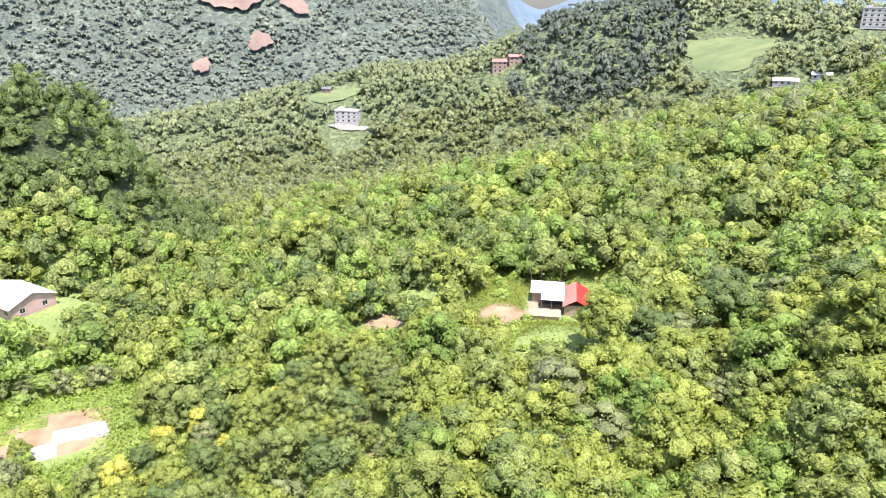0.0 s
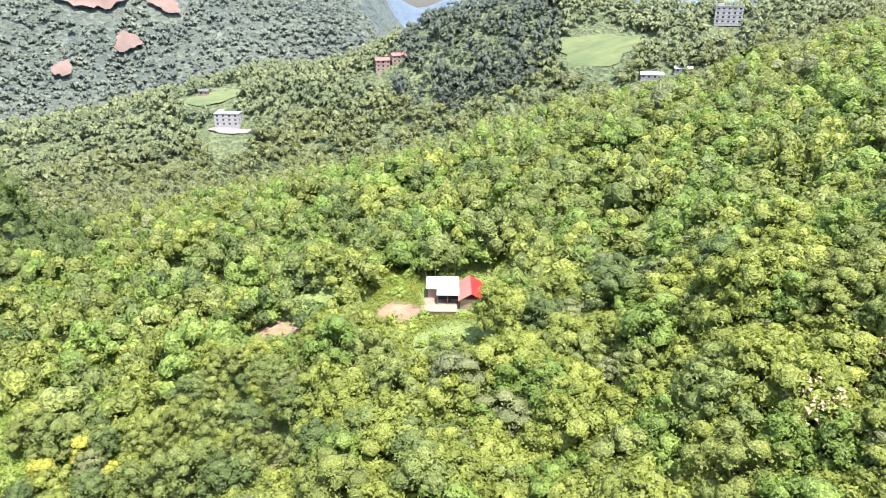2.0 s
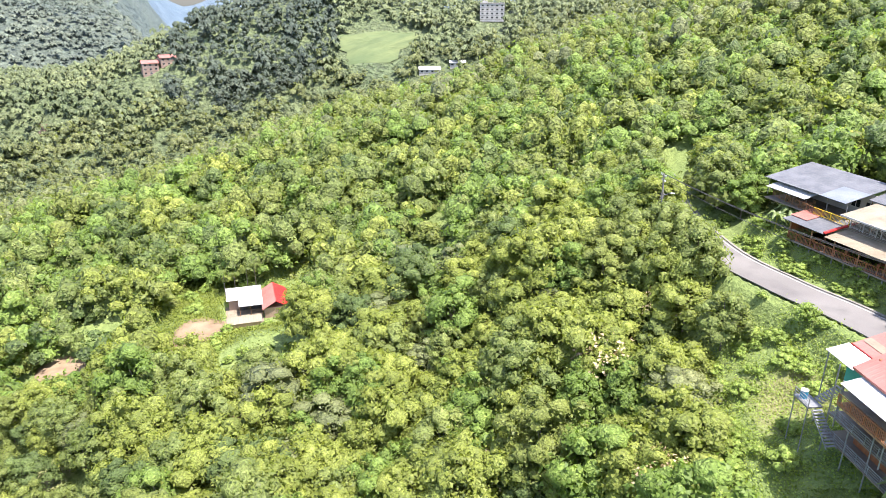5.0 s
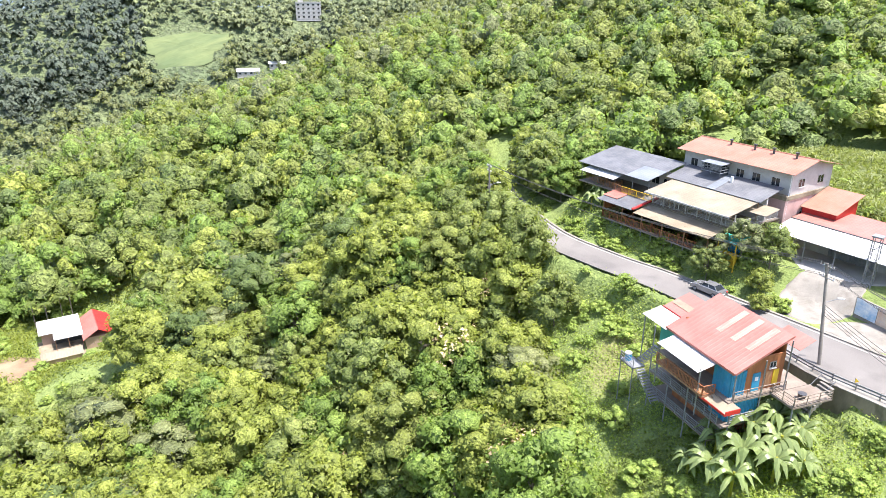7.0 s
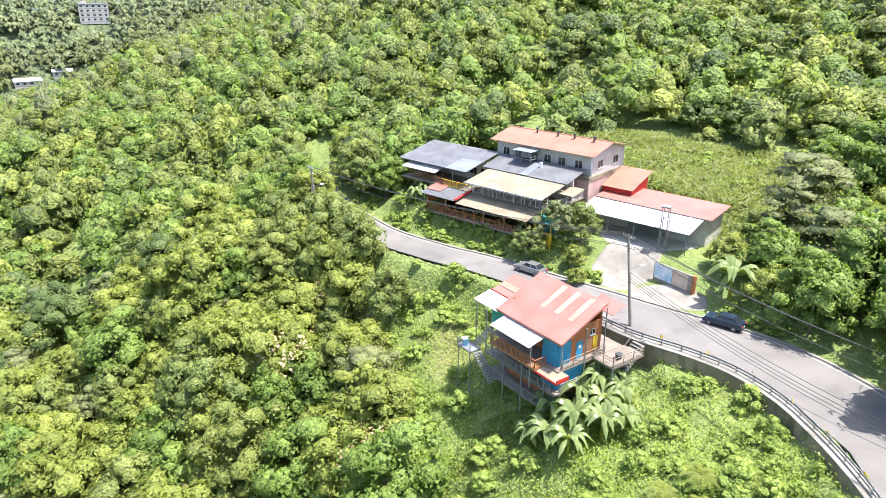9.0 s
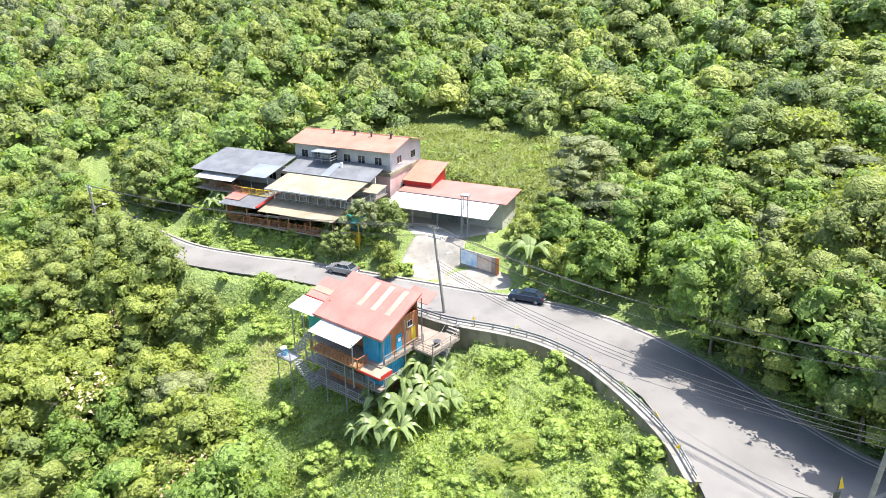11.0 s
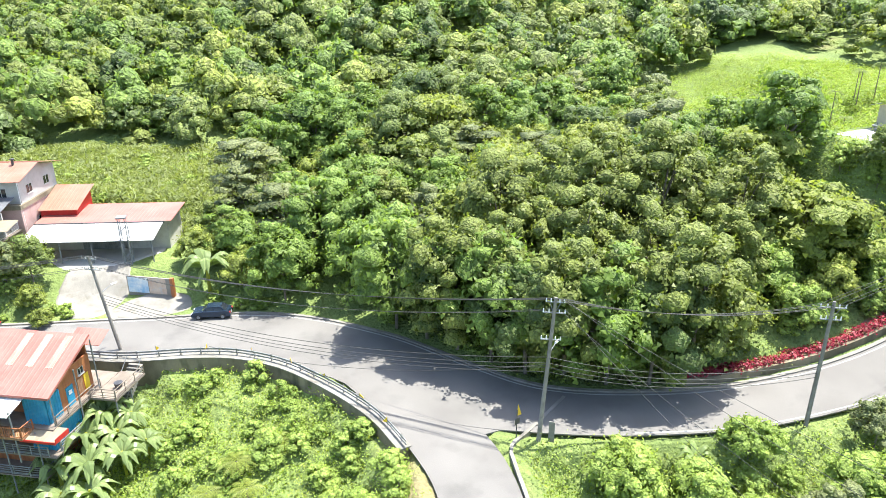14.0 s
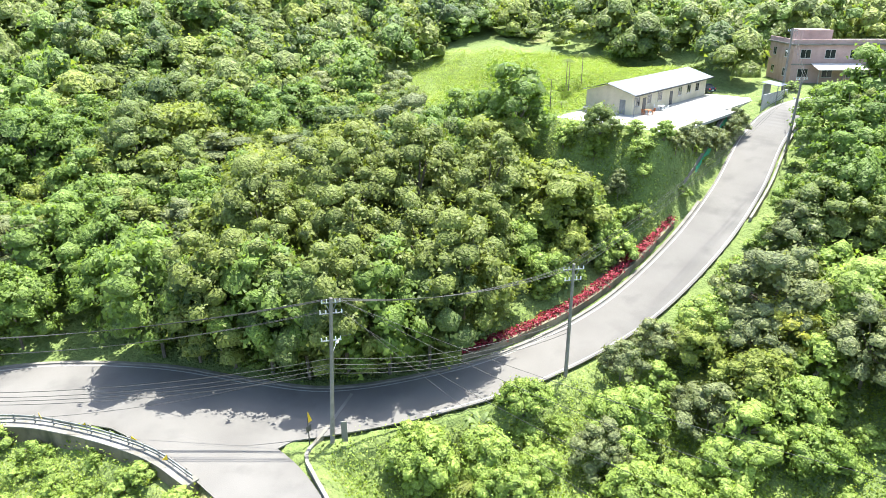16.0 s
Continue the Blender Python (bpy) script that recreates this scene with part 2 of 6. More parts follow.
def beam(bm, a, b, r, sides=6, r2=None):
    """A round bar from a to b."""
    a, b = Vector(a), Vector(b)
    q = (b - a).to_track_quat("Z", "Y")
    rings = []
    for p, rad in ((a, r), (b, r if r2 is None else r2)):
        rings.append([bm.verts.new(p + q @ Vector((rad * math.cos(k * math.tau / sides), rad * math.sin(k * math.tau / sides), 0))) for k in range(sides)])
    for k in range(sides):
        bm.faces.new((rings[0][k], rings[0][(k + 1) % sides], rings[1][(k + 1) % sides], rings[1][k]))
    bm.faces.new(rings[0][::-1])
    bm.faces.new(rings[1])
    return bm


def beams(r, *rows, sides=6):
    bm = bmesh.new()
    for a, b in rows:
        beam(bm, a, b, r, sides)
    return bm


def sheet_roof(x0, x1, y0, y1, z0, z1, thick=0.05, rib=0.5, height=0.014):
    """A ribbed metal sheet that rises from z0 at y0 to z1 at y1; ribs run up the slope."""
    bm = bmesh.new()
    xs, zs = [], []
    n = max(2, int((x1 - x0) / rib))
    for k in range(n):
        a = x0 + (x1 - x0) * k / n
        w = (x1 - x0) / n
        for d, h in ((0, 0), (0.62, 0), (0.72, height), (0.9, height)):
            xs.append(a + d * w)
            zs.append(h)
    xs.append(x1)
    zs.append(0)
    rows = []
    for y, z, down in ((y0, z0, 0), (y1, z1, 0), (y1, z1, thick), (y0, z0, thick)):
        rows.append([bm.verts.new((x, y, z + (h if not down else -down))) for x, h in zip(xs, zs)])
    for a, b in ((0, 1), (1, 2), (2, 3), (3, 0)):
        for k in range(len(xs) - 1):
            bm.faces.new((rows[a][k], rows[a][k + 1], rows[b][k + 1], rows[b][k]))
    bmesh.ops.recalc_face_normals(bm, faces=bm.faces)
    return bm


def railing(parent, x0, y0, x1, y1, z, material, tall=1.0, gap=0.35, bars=0, name="railing"):
    """Posts, rails and either upright balusters or level bars, along one line."""
    n = max(1, round(math.hypot(x1 - x0, y1 - y0) / 1.6))
    at = lambda f, h: (x0 + (x1 - x0) * f, y0 + (y1 - y0) * f, z + h)
    rail = part(name, beam(bmesh.new(), at(0, tall), at(1, tall), 0.045, 5), material, parent)
    for h in [0.12] + [tall * k / (bars + 1) for k in range(1, bars + 1)]:
        part("bar", beam(bmesh.new(), at(0, h), at(1, h), 0.035, 5), material, rail)
    for k in range(n + 1):
        part("post", beam(bmesh.new(), at(k / n, 0), at(k / n, tall), 0.05, 5), material, rail)
    if gap:
        k = int(math.hypot(x1 - x0, y1 - y0) / gap)
        tagged(part("balusters", beams(0.025, *[(at((j + 0.5) / k, 0.12), at((j + 0.5) / k, tall)) for j in range(k)], sides=4), material, rail), kind="stuff")
    return rail


def window(parent, x, y, z, w, h, axis="x", out=-1, frame_mat=None):
    """A window in a wall whose outer face lies at y (axis x) or x (axis y); out: which way it faces."""
    fm, e = frame_mat or WALL_WHITE, 0.06
    o0, o1 = (0.004, 0.05)

    def lay(a0, a1, z0, z1, d0, d1):
        if axis == "x":
            return (a0, a1, min(y + out * d0, y + out * d1), max(y + out * d0, y + out * d1), z0, z1)
        return (min(x + out * d0, x + out * d1), max(x + out * d0, x + out * d1), a0, a1, z0, z1)

    a = (x if axis == "x" else y) - w / 2
    fr = part("window", boxes(lay(a, a + e, z, z + h, o0, o1), lay(a + w - e, a + w, z, z + h, o0, o1), lay(a + e, a + w - e, z, z + e, o0, o1), lay(a + e, a + w - e, z + h - e, z + h, o0, o1), lay(a + w / 2 - 0.03, a + w / 2 + 0.03, z + e, z + h - e, o0, o1)), fm, parent)
    part("pane", boxes(lay(a + e, a + w / 2 - 0.03, z + e, z + h - e, o0, 0.025), lay(a + w / 2 + 0.03, a + w - e, z + e, z + h - e, o0, 0.025)), GLASS, fr, "dark glass pane")
    part("sill", boxes(lay(a - 0.05, a + w + 0.05, z - 0.07, z - 0.01, o0, 0.12)), fm, fr)
    return fr


def glide(points, step=1.0):
    """A smooth line through points, at about even steps."""
    p = [Vector(q) for q in points]
    p = [2 * p[0] - p[1]] + p + [2 * p[-1] - p[-2]]
    out = []
    for a, b, c, d in zip(p, p[1:], p[2:], p[3:]):
        n = max(1, round((c - b).length / step))
        for k in range(n):
            t = k / n
            out.append(0.5 * (2 * b + (c - a) * t + (2 * a - 5 * b + 4 * c - d) * t * t + (3 * b - a - 3 * c + d) * t**3))
    return out + [p[-2]]


# ---- the land ----
# Roads: x, y, z, half the width.
ROAD = glide([(104, 108, -1, 3), (88, 88, 0, 3), (77.6, 67.5, 0, 3), (75.4, 54, 0, 3), (75.4, 45, 0, 3), (74.2, 35, 0, 3.2), (71.8, 20, 0, 4.2), (69.8, 7, 0, 4.6), (63, -3.2, 0, 5), (54.6, -11, 0, 5), (49.6, -18.6, 0.1, 3.6), (46.6, -28, 0.4, 3.2),
              (45.2, -38.4, 1, 3.1), (45.4, -51.3, 3, 3.1), (47.6, -64.4, 7, 3.1), (51.4, -76.5, 11.3, 3.1), (57.5, -90, 15.5, 3.1), (59.5, -99.4, 18.3, 3.1), (57.5, -108.5, 19.5, 3.1), (52, -116, 20.5, 3.1), (40, -126, 21, 3.1)])
BRANCH = glide([(59, -3.5, 0, 2.4), (53, -7.0, 0, 2.9), (47.2, -9.4, 0, 3.3), (41, -10.6, -0.1, 3.2), (33, -10, -0.8, 3), (22, -7, -2.5, 3)])
GUARD = glide([(68.2, 25, 0), (66.8, 20.3, 0), (66.3, 14, 0), (65.2, 9.2, 0), (62.6, 4.8, 0), (59.2, 1.4, 0), (55, -1.9, 0), (51, -4.3, 0), (46.5, -6.0, 0)])

# Height of the land, by bearing (degrees from north by east) and distance.
FAR = (50, 75, 105, 150, 220, 330, 520)
BEARING = (-45, -25, 0, 20, 40, 55, 70, 85, 100, 115, 130, 145, 165)
HEIGHT = np.array([
    (-28, -32, -35, -38, -48, -66, -100), (-34, -36, -40, -46, -54, -78, -105), (-30, -31, -30, -31, -28, -56, -100),
    (-30, -31, -23, -20, -13, -22, -50), (-27, -22, -6, -2, 5, 12, 10), (-19, -7, 2, 7, 22, 45, 60), (-7.5, -2.5, 4, 12, 30, 60, 95),
    (-4.5, 0, 5, 14, 34, 65, 105), (-1.5, 1, 8, 18, 37, 70, 110), (-3, 3, 9, 18, 35, 65, 100), (-3, 5, 12, 21, 33, 50, 80), (-4, 5, 15, 22, 32, 45, 70), (-4, 4, 15, 23, 32, 42, 60)], float)


def smooth(t):
    t = np.clip(t, 0, 1)
    return t * t * (3 - 2 * t)


def waves(x, y, size, seed):
    """Soft bumps of about that size, between -1 and 1."""
    g = np.random.RandomState(seed)
    out = 0
    for _ in range(7):
        a, p, k = g.rand() * math.tau, g.rand() * math.tau, (0.6 + 0.9 * g.rand()) * math.tau / size
        out = out + np.sin((x * math.cos(a) + y * math.sin(a)) * k + p)
    return out / 4


def pad_place(x, y, ox, oy, rz):
    c, s = math.cos(radians(rz)), math.sin(radians(rz))
    return (x - ox) * c + (y - oy) * s, -(x - ox) * s + (y - oy) * c


CHALET, CHALET_TURN = (58.8, 33.0), -110.2
INN, INN_TURN = (83.6, 60.1), -97.7
HALL, HALL_TURN = (67.8, -73.7), -74.4
HUT, HUT_TURN = (14.6, 132.0), -8.0
# Level places: origin, turn, x0, x1, y0, y1, height, soft edge.
PADS = [(INN, INN_TURN, -9, 22, 2, 24, 3.2, 5), (INN, INN_TURN, 21, 40, 9.5, 21, 2.6, 6), (HALL, HALL_TURN, -10, 30, -8.5, 9, 18.6, 4), (HALL, HALL_TURN, -9, 14, -10.2, 0, 18.6, 9),
        (HUT, HUT_TURN, -8, 16, -3, 14, -29, 8), ((-82, 97), 25, -8, 24, -6, 10, -38, 8), ((-112, 143), -20, -14, 16, -10, 14, -37, 10),
        ((68.4, -111.5), -125.5, -3, 24, -4, 13, 20.2, 6)]


def land(x, y):
    """Height of the ground at arrays of places."""
    x, y = np.asarray(x, float), np.asarray(y, float)
    r, b = np.hypot(x, y), np.degrees(np.arctan2(x, y))
    b = np.where(b < -97, b + 360, b)
    bb = np.clip(b, BEARING[0], BEARING[-1] - 1e-6)
    i = np.clip(np.searchsorted(BEARING, bb, side="right") - 1, 0, len(BEARING) - 2)
    B = np.array(BEARING, float)
    f = (bb - B[i]) / (B[i + 1] - B[i])
    f = 0.5 * f + 0.5 * smooth(f)
    lr, LF = np.log(np.clip(r, FAR[0], FAR[-1])), np.log(np.array(FAR, float))
    j = np.clip(np.searchsorted(LF, lr, side="right") - 1, 0, len(FAR) - 2)
    g = (lr - LF[j]) / (LF[j + 1] - LF[j])
    z = (HEIGHT[i, j] * (1 - f) + HEIGHT[i + 1, j] * f) * (1 - g) + (HEIGHT[i, j + 1] * (1 - f) + HEIGHT[i + 1, j + 1] * f) * g
    # A steep wooded hill on the near side of the valley.
    z = z + 63 * smooth((-21.5 - b) / 9.0) * np.exp(-(((r - 300) / 62) ** 2))
    # The far side of the valley, ridge behind ridge.
    far = smooth((r - 400) / 250)
    crest = np.interp(b, (-60, -30, -20, -10, 0, 8, 14, 24, 32, 45, 60, 170), (-90, -90, -74, -48, -14, 12, 24, 24, 30, 40, 70, 90))
    ridge = -105 + (crest + 105) * np.exp(-(((r - 640) / 170) ** 2)) + 10 * waves(x, y, 260, 4) * smooth((r - 450) / 200)
    ridge = np.where(b > 32, np.maximum(ridge, z * (1 - far) + crest * far), ridge)
    z = z * (1 - far) + ridge * far
    far2 = smooth((r - 850) / 350)
    high = np.interp(b, (-97, -60, -30, -8, 1, 4.2, 6, 30, 45, 170), (500, 500, 420, 300, 150, -60, -140, -150, 60, 200))
    side = 0.5 + 0.5 * waves(x, y, 420, 9)
    mountain = -110 + (high + 110) * np.clip((r - 850) / 1400, 0, 1) ** 0.8 * (0.86 + 0.2 * side) + 40 * waves(x, y, 500, 12) * np.clip((r - 900) / 700, 0, 1) * (high > 0)
    z = z * (1 - far2) + mountain * far2
    last = np.interp(b, (-97, 0, 4.5, 6, 8, 12, 30, 45, 170), (600, 300, -40, -90, -25, 60, 120, 300, 400))
    far3 = smooth((r - 3000) / 900)
    z = z * (1 - far3) + last * far3
    z = z + 1.6 * waves(x, y, 34, 2) * smooth((r - 95) / 60) + 0.5 * waves(x, y, 13, 3)
    for (ox, oy), rz, x0, x1, y0, y1, h, soft in PADS:
        u, v = pad_place(x, y, ox, oy, rz)
        d = np.hypot(np.maximum(np.maximum(x0 - u, u - x1), 0), np.maximum(np.maximum(y0 - v, v - y1), 0))
        k = smooth(1 - d / soft)
        z = z * (1 - k) + h * k
    # Below the guard rail the slope drops behind a wall.
    gb = np.array([math.degrees(math.atan2(p.x, p.y)) for p in GUARD])
    gr = np.array([math.hypot(p.x, p.y) for p in GUARD])
    inside = (b > gb.min()) & (b < gb.max()) & (r < np.interp(b, gb, gr) - 0.1)
    for line in (ROAD, BRANCH):
        q = np.array([tuple(p) for p in line])
        near = (r < 190) & (b > 20)
        xn, yn = x[near], y[near]
        d = np.hypot(xn[:, None] - q[:, 0], yn[:, None] - q[:, 1]) - q[:, 3]
        k = d.argmin(1)
        d, h = d[np.arange(len(k)), k], q[k, 2]
        t = smooth(1 - (d - 1.0) / 3.0)
        zn = z[near]
        z[near] = np.where(inside[near] & (line is ROAD), zn, zn * (1 - t) + (h - np.where(d < 0.4, 0.4, 0.05)) * t)
    bank = -1.2 - 0.28 * (np.interp(b, gb, gr) - r)
    return np.where(inside, np.minimum(np.where(b > 75, np.maximum(z, bank), z), -1.2), z)


def ground_at(x, y):
    return float(land(np.array([x]), np.array([y]))[0])


def grid_mesh(name, bearings, radii, material, lift=0.0):
    b, r = np.meshgrid(np.radians(bearings), radii, indexing="ij")
    x, y = (np.sin(b) * r).ravel(), (np.cos(b) * r).ravel()
    z = land(x, y) + lift
    nb, nr = len(bearings), len(radii)
    i, j = np.meshgrid(np.arange(nb - 1), np.arange(nr - 1), indexing="ij")
    a = (i * nr + j).ravel()
    return np.stack([x, y, z], 1), np.stack([a, a + 1, a + nr + 1, a + nr], 1)


def from_arrays(name, verts, faces, material, smooth_shade=False):
    me = bpy.data.meshes.new(name)
    me.vertices.add(len(verts))
    me.vertices.foreach_set("co", np.asarray(verts, np.float32).ravel())
    k = faces.shape[1]
    me.loops.add(faces.size)
    me.loops.foreach_set("vertex_index", faces.astype(np.int32).ravel())
    me.polygons.add(len(faces))
    me.polygons.foreach_set("loop_start", np.arange(len(faces), dtype=np.int32) * k)
    me.update(calc_edges=True)
    if smooth_shade:
        me.polygons.foreach_set("use_smooth", np.ones(len(faces), bool))
    me.materials.append(material)
    return me


radii = np.concatenate([[0.02, 8, 16, 24, 30], np.arange(34, 112, 0.8), np.geomspace(112, 4850, 130)])
bearings = np.concatenate([np.arange(-52, 172, 0.75), np.arange(172, 308.1, 8)])
bearings = np.append(bearings[bearings < 308], 308)
gv, gf = grid_mesh("ground", bearings, radii, GROUND)
ground = new("ground", from_arrays("ground", gv, gf, GROUND, True))
# Farther stretches of ground take the haze-tinted colours, step by step.
for floor in (FLOOR_TREE_SHADE, FLOOR_FAR, FLOOR_HAZE, FLOOR_HAZE_BLUE):
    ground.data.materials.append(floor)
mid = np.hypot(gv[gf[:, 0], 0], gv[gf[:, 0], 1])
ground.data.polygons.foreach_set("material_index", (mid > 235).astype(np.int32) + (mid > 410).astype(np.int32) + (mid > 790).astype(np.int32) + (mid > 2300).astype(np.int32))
tagged(ground, "steep green hillside with undergrowth and bare earth", "ground", kind="structure")


# ---- roads ----
def ribbon(line, left, right, lift, thick=0.12):
    """A strip along a line, between two offsets given as functions of its half width."""
    bm = bmesh.new()
    rows = []
    for k, p in enumerate(line):
        a, b = line[max(0, k - 1)], line[min(len(line) - 1, k + 1)]
        n = Vector((a.y - b.y, b.x - a.x, 0)).normalized()
        h = p[3] if len(p) > 3 else 0
        l, r = Vector((p.x, p.y, p.z)) + n * left(h), Vector((p.x, p.y, p.z)) + n * right(h)
        rows.append([bm.verts.new(v) for v in (l + Vector((0, 0, lift)), r + Vector((0, 0, lift)), r + Vector((0, 0, lift - thick)), l + Vector((0, 0, lift - thick)))])
    for a, b in zip(rows, rows[1:]):
        for k in range(4):
            bm.faces.new((a[k], a[(k + 1) % 4], b[(k + 1) % 4], b[k]))
    bm.faces.new(rows[0])
    bm.faces.new(rows[-1][::-1])
    bmesh.ops.recalc_face_normals(bm, faces=bm.faces)
    return bm


road = part("road", ribbon(ROAD, lambda h: -h, lambda h: h, 0.03), ASPHALT)
tagged(road, "pale worn asphalt mountain road with white edge lines", "road", kind="structure")
branch = part("side_road", ribbon(BRANCH, lambda h: -h, lambda h: h, 0.022), ASPHALT)
tagged(branch, "pale asphalt side road leaving the bend", "road", kind="structure")
CORNER = glide([(57, -7.5, 0, 3), (51, -12.3, 0, 2.8), (47.2, -13.4, 0, 1.6)])
corner = part("junction_corner", ribbon(CORNER, lambda h: -h, lambda h: h, 0.026), ASPHALT)
tagged(corner, "pale asphalt corner of the junction", "road", kind="structure")
# The line runs from the inn's side to the hall; its left side is the uphill one.
for lo, hi, side in ((0, len(ROAD), 1), (150, len(ROAD), -1)):
    part("edge_line", ribbon(ROAD[lo:hi], lambda h: side * (h - 0.42), lambda h: side * (h - 0.28), 0.036, 0.006), PAINT_WHITE, road, "worn white paint line")
kerb = part("kerb", ribbon(ROAD[12:200], lambda h: h + 0.02, lambda h: h + 0.42, 0.16, 0.5), CONCRETE)
tagged(kerb, "low pale concrete kerb along the road", "kerb", kind="structure")


def drape(name, label, category, cx, cy, rx, ry, turn, mat, lift=0.06, seed=1, kind="structure", ragged=0.18):
    """A patch with an uneven edge that lies on the land."""
    g = np.random.RandomState(seed)
    bm = bmesh.new()
    p1, p2, p3 = g.uniform(0, math.tau, 3)
    wob = [1 + ragged * (0.6 * math.sin(2 * a + p1) + 0.5 * math.sin(3 * a + p2) + 0.3 * math.sin(7 * a + p3)) for a in (j * math.tau / 28 for j in range(28))]
    prev, rings = None, 7
    c, s_ = math.cos(radians(turn)), math.sin(radians(turn))
    for k in range(1, rings + 1):
        xs, ys = [], []
        for j in range(28):
            a, f = j * math.tau / 28, k / rings * wob[j]
            u, v = math.cos(a) * rx * f, math.sin(a) * ry * f
            xs.append(cx + u * c - v * s_)
            ys.append(cy + u * s_ + v * c)
        zs = land(np.array(xs), np.array(ys)) + lift - (0.3 if k == rings else 0)
        ring = [bm.verts.new(p) for p in zip(xs, ys, zs)]
        if prev:
            for j in range(28):
                bm.faces.new((prev[j], ring[j], ring[(j + 1) % 28], prev[(j + 1) % 28]))
        else:
            bm.faces.new(ring)
        prev = ring
    return tagged(part(name, bm, mat), label, category, kind=kind)


drive = pose(*INN, 0, 0, 0, INN_TURN) @ Vector((32, 5.2, 0))
drape("driveway", "pale concrete driveway up to the car port", "driveway", drive.x, drive.y, 4.6, 7.5, INN_TURN, CONCRETE, 0.09, 3, ragged=0.06)
drape("forecourt", "pale gravel forecourt under the car port", "forecourt", drive.x + 8, drive.y + 0.5, 5.5, 8.5, 0, YARD, 0.12, 5, ragged=0.1)
drape("driveway", "pale concrete apron at the foot of the drive", "driveway", 79.2, 20.5, 3.2, 5.5, 12, CONCRETE, 0.07, 21, ragged=0.1)
drape("bare_soil", "bare brown soil on the terraced slope", "soil", 8, 131, 7, 6, 10, EARTH, 0.15, 4)
drape("bare_soil", "bare brown soil on the terraced slope", "soil", -18, 134, 6, 7, 0, EARTH, 0.15, 6)
drape("bare_soil", "bare brown soil beside the plots", "soil", -74, 98, 13, 8, 25, EARTH, 0.12, 7)


def plot(name, label, category, cx, cy, w, d, turn, mat, lift):
    """A rectangular patch that lies on the land, with a turned-down edge."""
    c, s_ = math.cos(radians(turn)), math.sin(radians(turn))
    nu, nv = 12, 8
    bm = bmesh.new()
    rows = []
    for i in range(nu + 1):
        u = (i / nu - 0.5) * w
        v = (np.arange(nv + 1) / nv - 0.5) * d * (1 + 0.06 * math.sin(i))
        xs, ys = cx + u * c - v * s_, cy + u * s_ + v * c
        zs = land(xs, ys) + lift - np.where((np.arange(nv + 1) % nv == 0) | (i % nu == 0), lift + 0.1, 0)
        rows.append([bm.verts.new(p) for p in zip(xs, ys, zs)])
    for p, q in zip(rows, rows[1:]):
        for j in range(nv):
            bm.faces.new((p[j], q[j], q[j + 1], p[j + 1]))
    return tagged(part(name, bm, mat), label, category, kind="structure")


for x, y, w, d in ((-68, 99.5, 10, 5.2), (-72.5, 93.4, 7.5, 5)):
    plot("plot_sheet", "white sheeting laid over a garden plot", "sheeting", x, y, w, d, 25, YARD, 0.25)
for x, y in ((-77.5, 101.5), (-80.5, 96.5)):
    plot("vegetable_plot", "small vegetable bed with low green rows", "plot", x, y, 5, 4, 25, MEADOW, 0.28)
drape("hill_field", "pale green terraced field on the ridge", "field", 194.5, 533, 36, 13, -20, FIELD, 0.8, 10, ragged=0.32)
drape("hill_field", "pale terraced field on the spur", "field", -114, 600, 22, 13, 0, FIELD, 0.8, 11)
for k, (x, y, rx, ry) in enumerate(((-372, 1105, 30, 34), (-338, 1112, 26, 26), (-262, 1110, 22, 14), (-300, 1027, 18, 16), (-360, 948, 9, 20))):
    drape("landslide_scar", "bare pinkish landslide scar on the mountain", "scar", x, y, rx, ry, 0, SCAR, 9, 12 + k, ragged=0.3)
meadow = pose(*HALL, 0, 0, 0, HALL_TURN) @ Vector((18, 27, 0))
drape("meadow", "sunny green terraced meadow behind the hall", "meadow", meadow.x, meadow.y, 27, 17, HALL_TURN, MEADOW, 0.12, 41)
# ---- walls along the road ----
def band(line, off0, off1, z0, z1, name, mat, parent=None, label=""):
    """An upright slab that follows a line of places, between two offsets to its left."""
    bm = bmesh.new()
    rows = []
    for k, p in enumerate(line):
        a, b = line[max(0, k - 1)], line[min(len(line) - 1, k + 1)]
        n = Vector((a.y - b.y, b.x - a.x, 0)).normalized()
        q = Vector((p.x, p.y, p.z))
        rows.append([bm.verts.new(q + n * o + Vector((0, 0, h))) for o, h in ((off0, z1), (off1, z1), (off1, z0), (off0, z0))])
    for a, b in zip(rows, rows[1:]):
        for k in range(4):
            bm.faces.new((a[k], a[(k + 1) % 4], b[(k + 1) % 4], b[k]))
    bm.faces.new(rows[0])
    bm.faces.new(rows[-1][::-1])
    bmesh.ops.recalc_face_normals(bm, faces=bm.faces)
    return part(name, bm, mat, parent, label)


retaining = band(GUARD, -0.75, 0.35, -4.2, 0.06, "retaining_wall", CONCRETE_OLD)
tagged(retaining, "stained concrete retaining wall below the road bend", "wall", kind="structure")
cap = band(GUARD, -0.8, 0.4, 0.062, 0.16, "wall_cap", CONCRETE)
tagged(cap, "pale concrete cap of the retaining wall", "wall", kind="structure")
guard = thing("guard_rail", pose(0, 0, 0), "grey steel guard rail on short posts along the bend", "guard rail")
for h0, h1 in ((0.42, 0.55), (0.72, 0.9)):
    band(GUARD, -0.12, -0.06, h0, h1, "rail", STEEL, guard)
for k, p in enumerate(GUARD[::2]):
    part("post", beam(bmesh.new(), (p.x, p.y, 0.1), (p.x, p.y, 0.95), 0.07, 8), CONCRETE, guard)
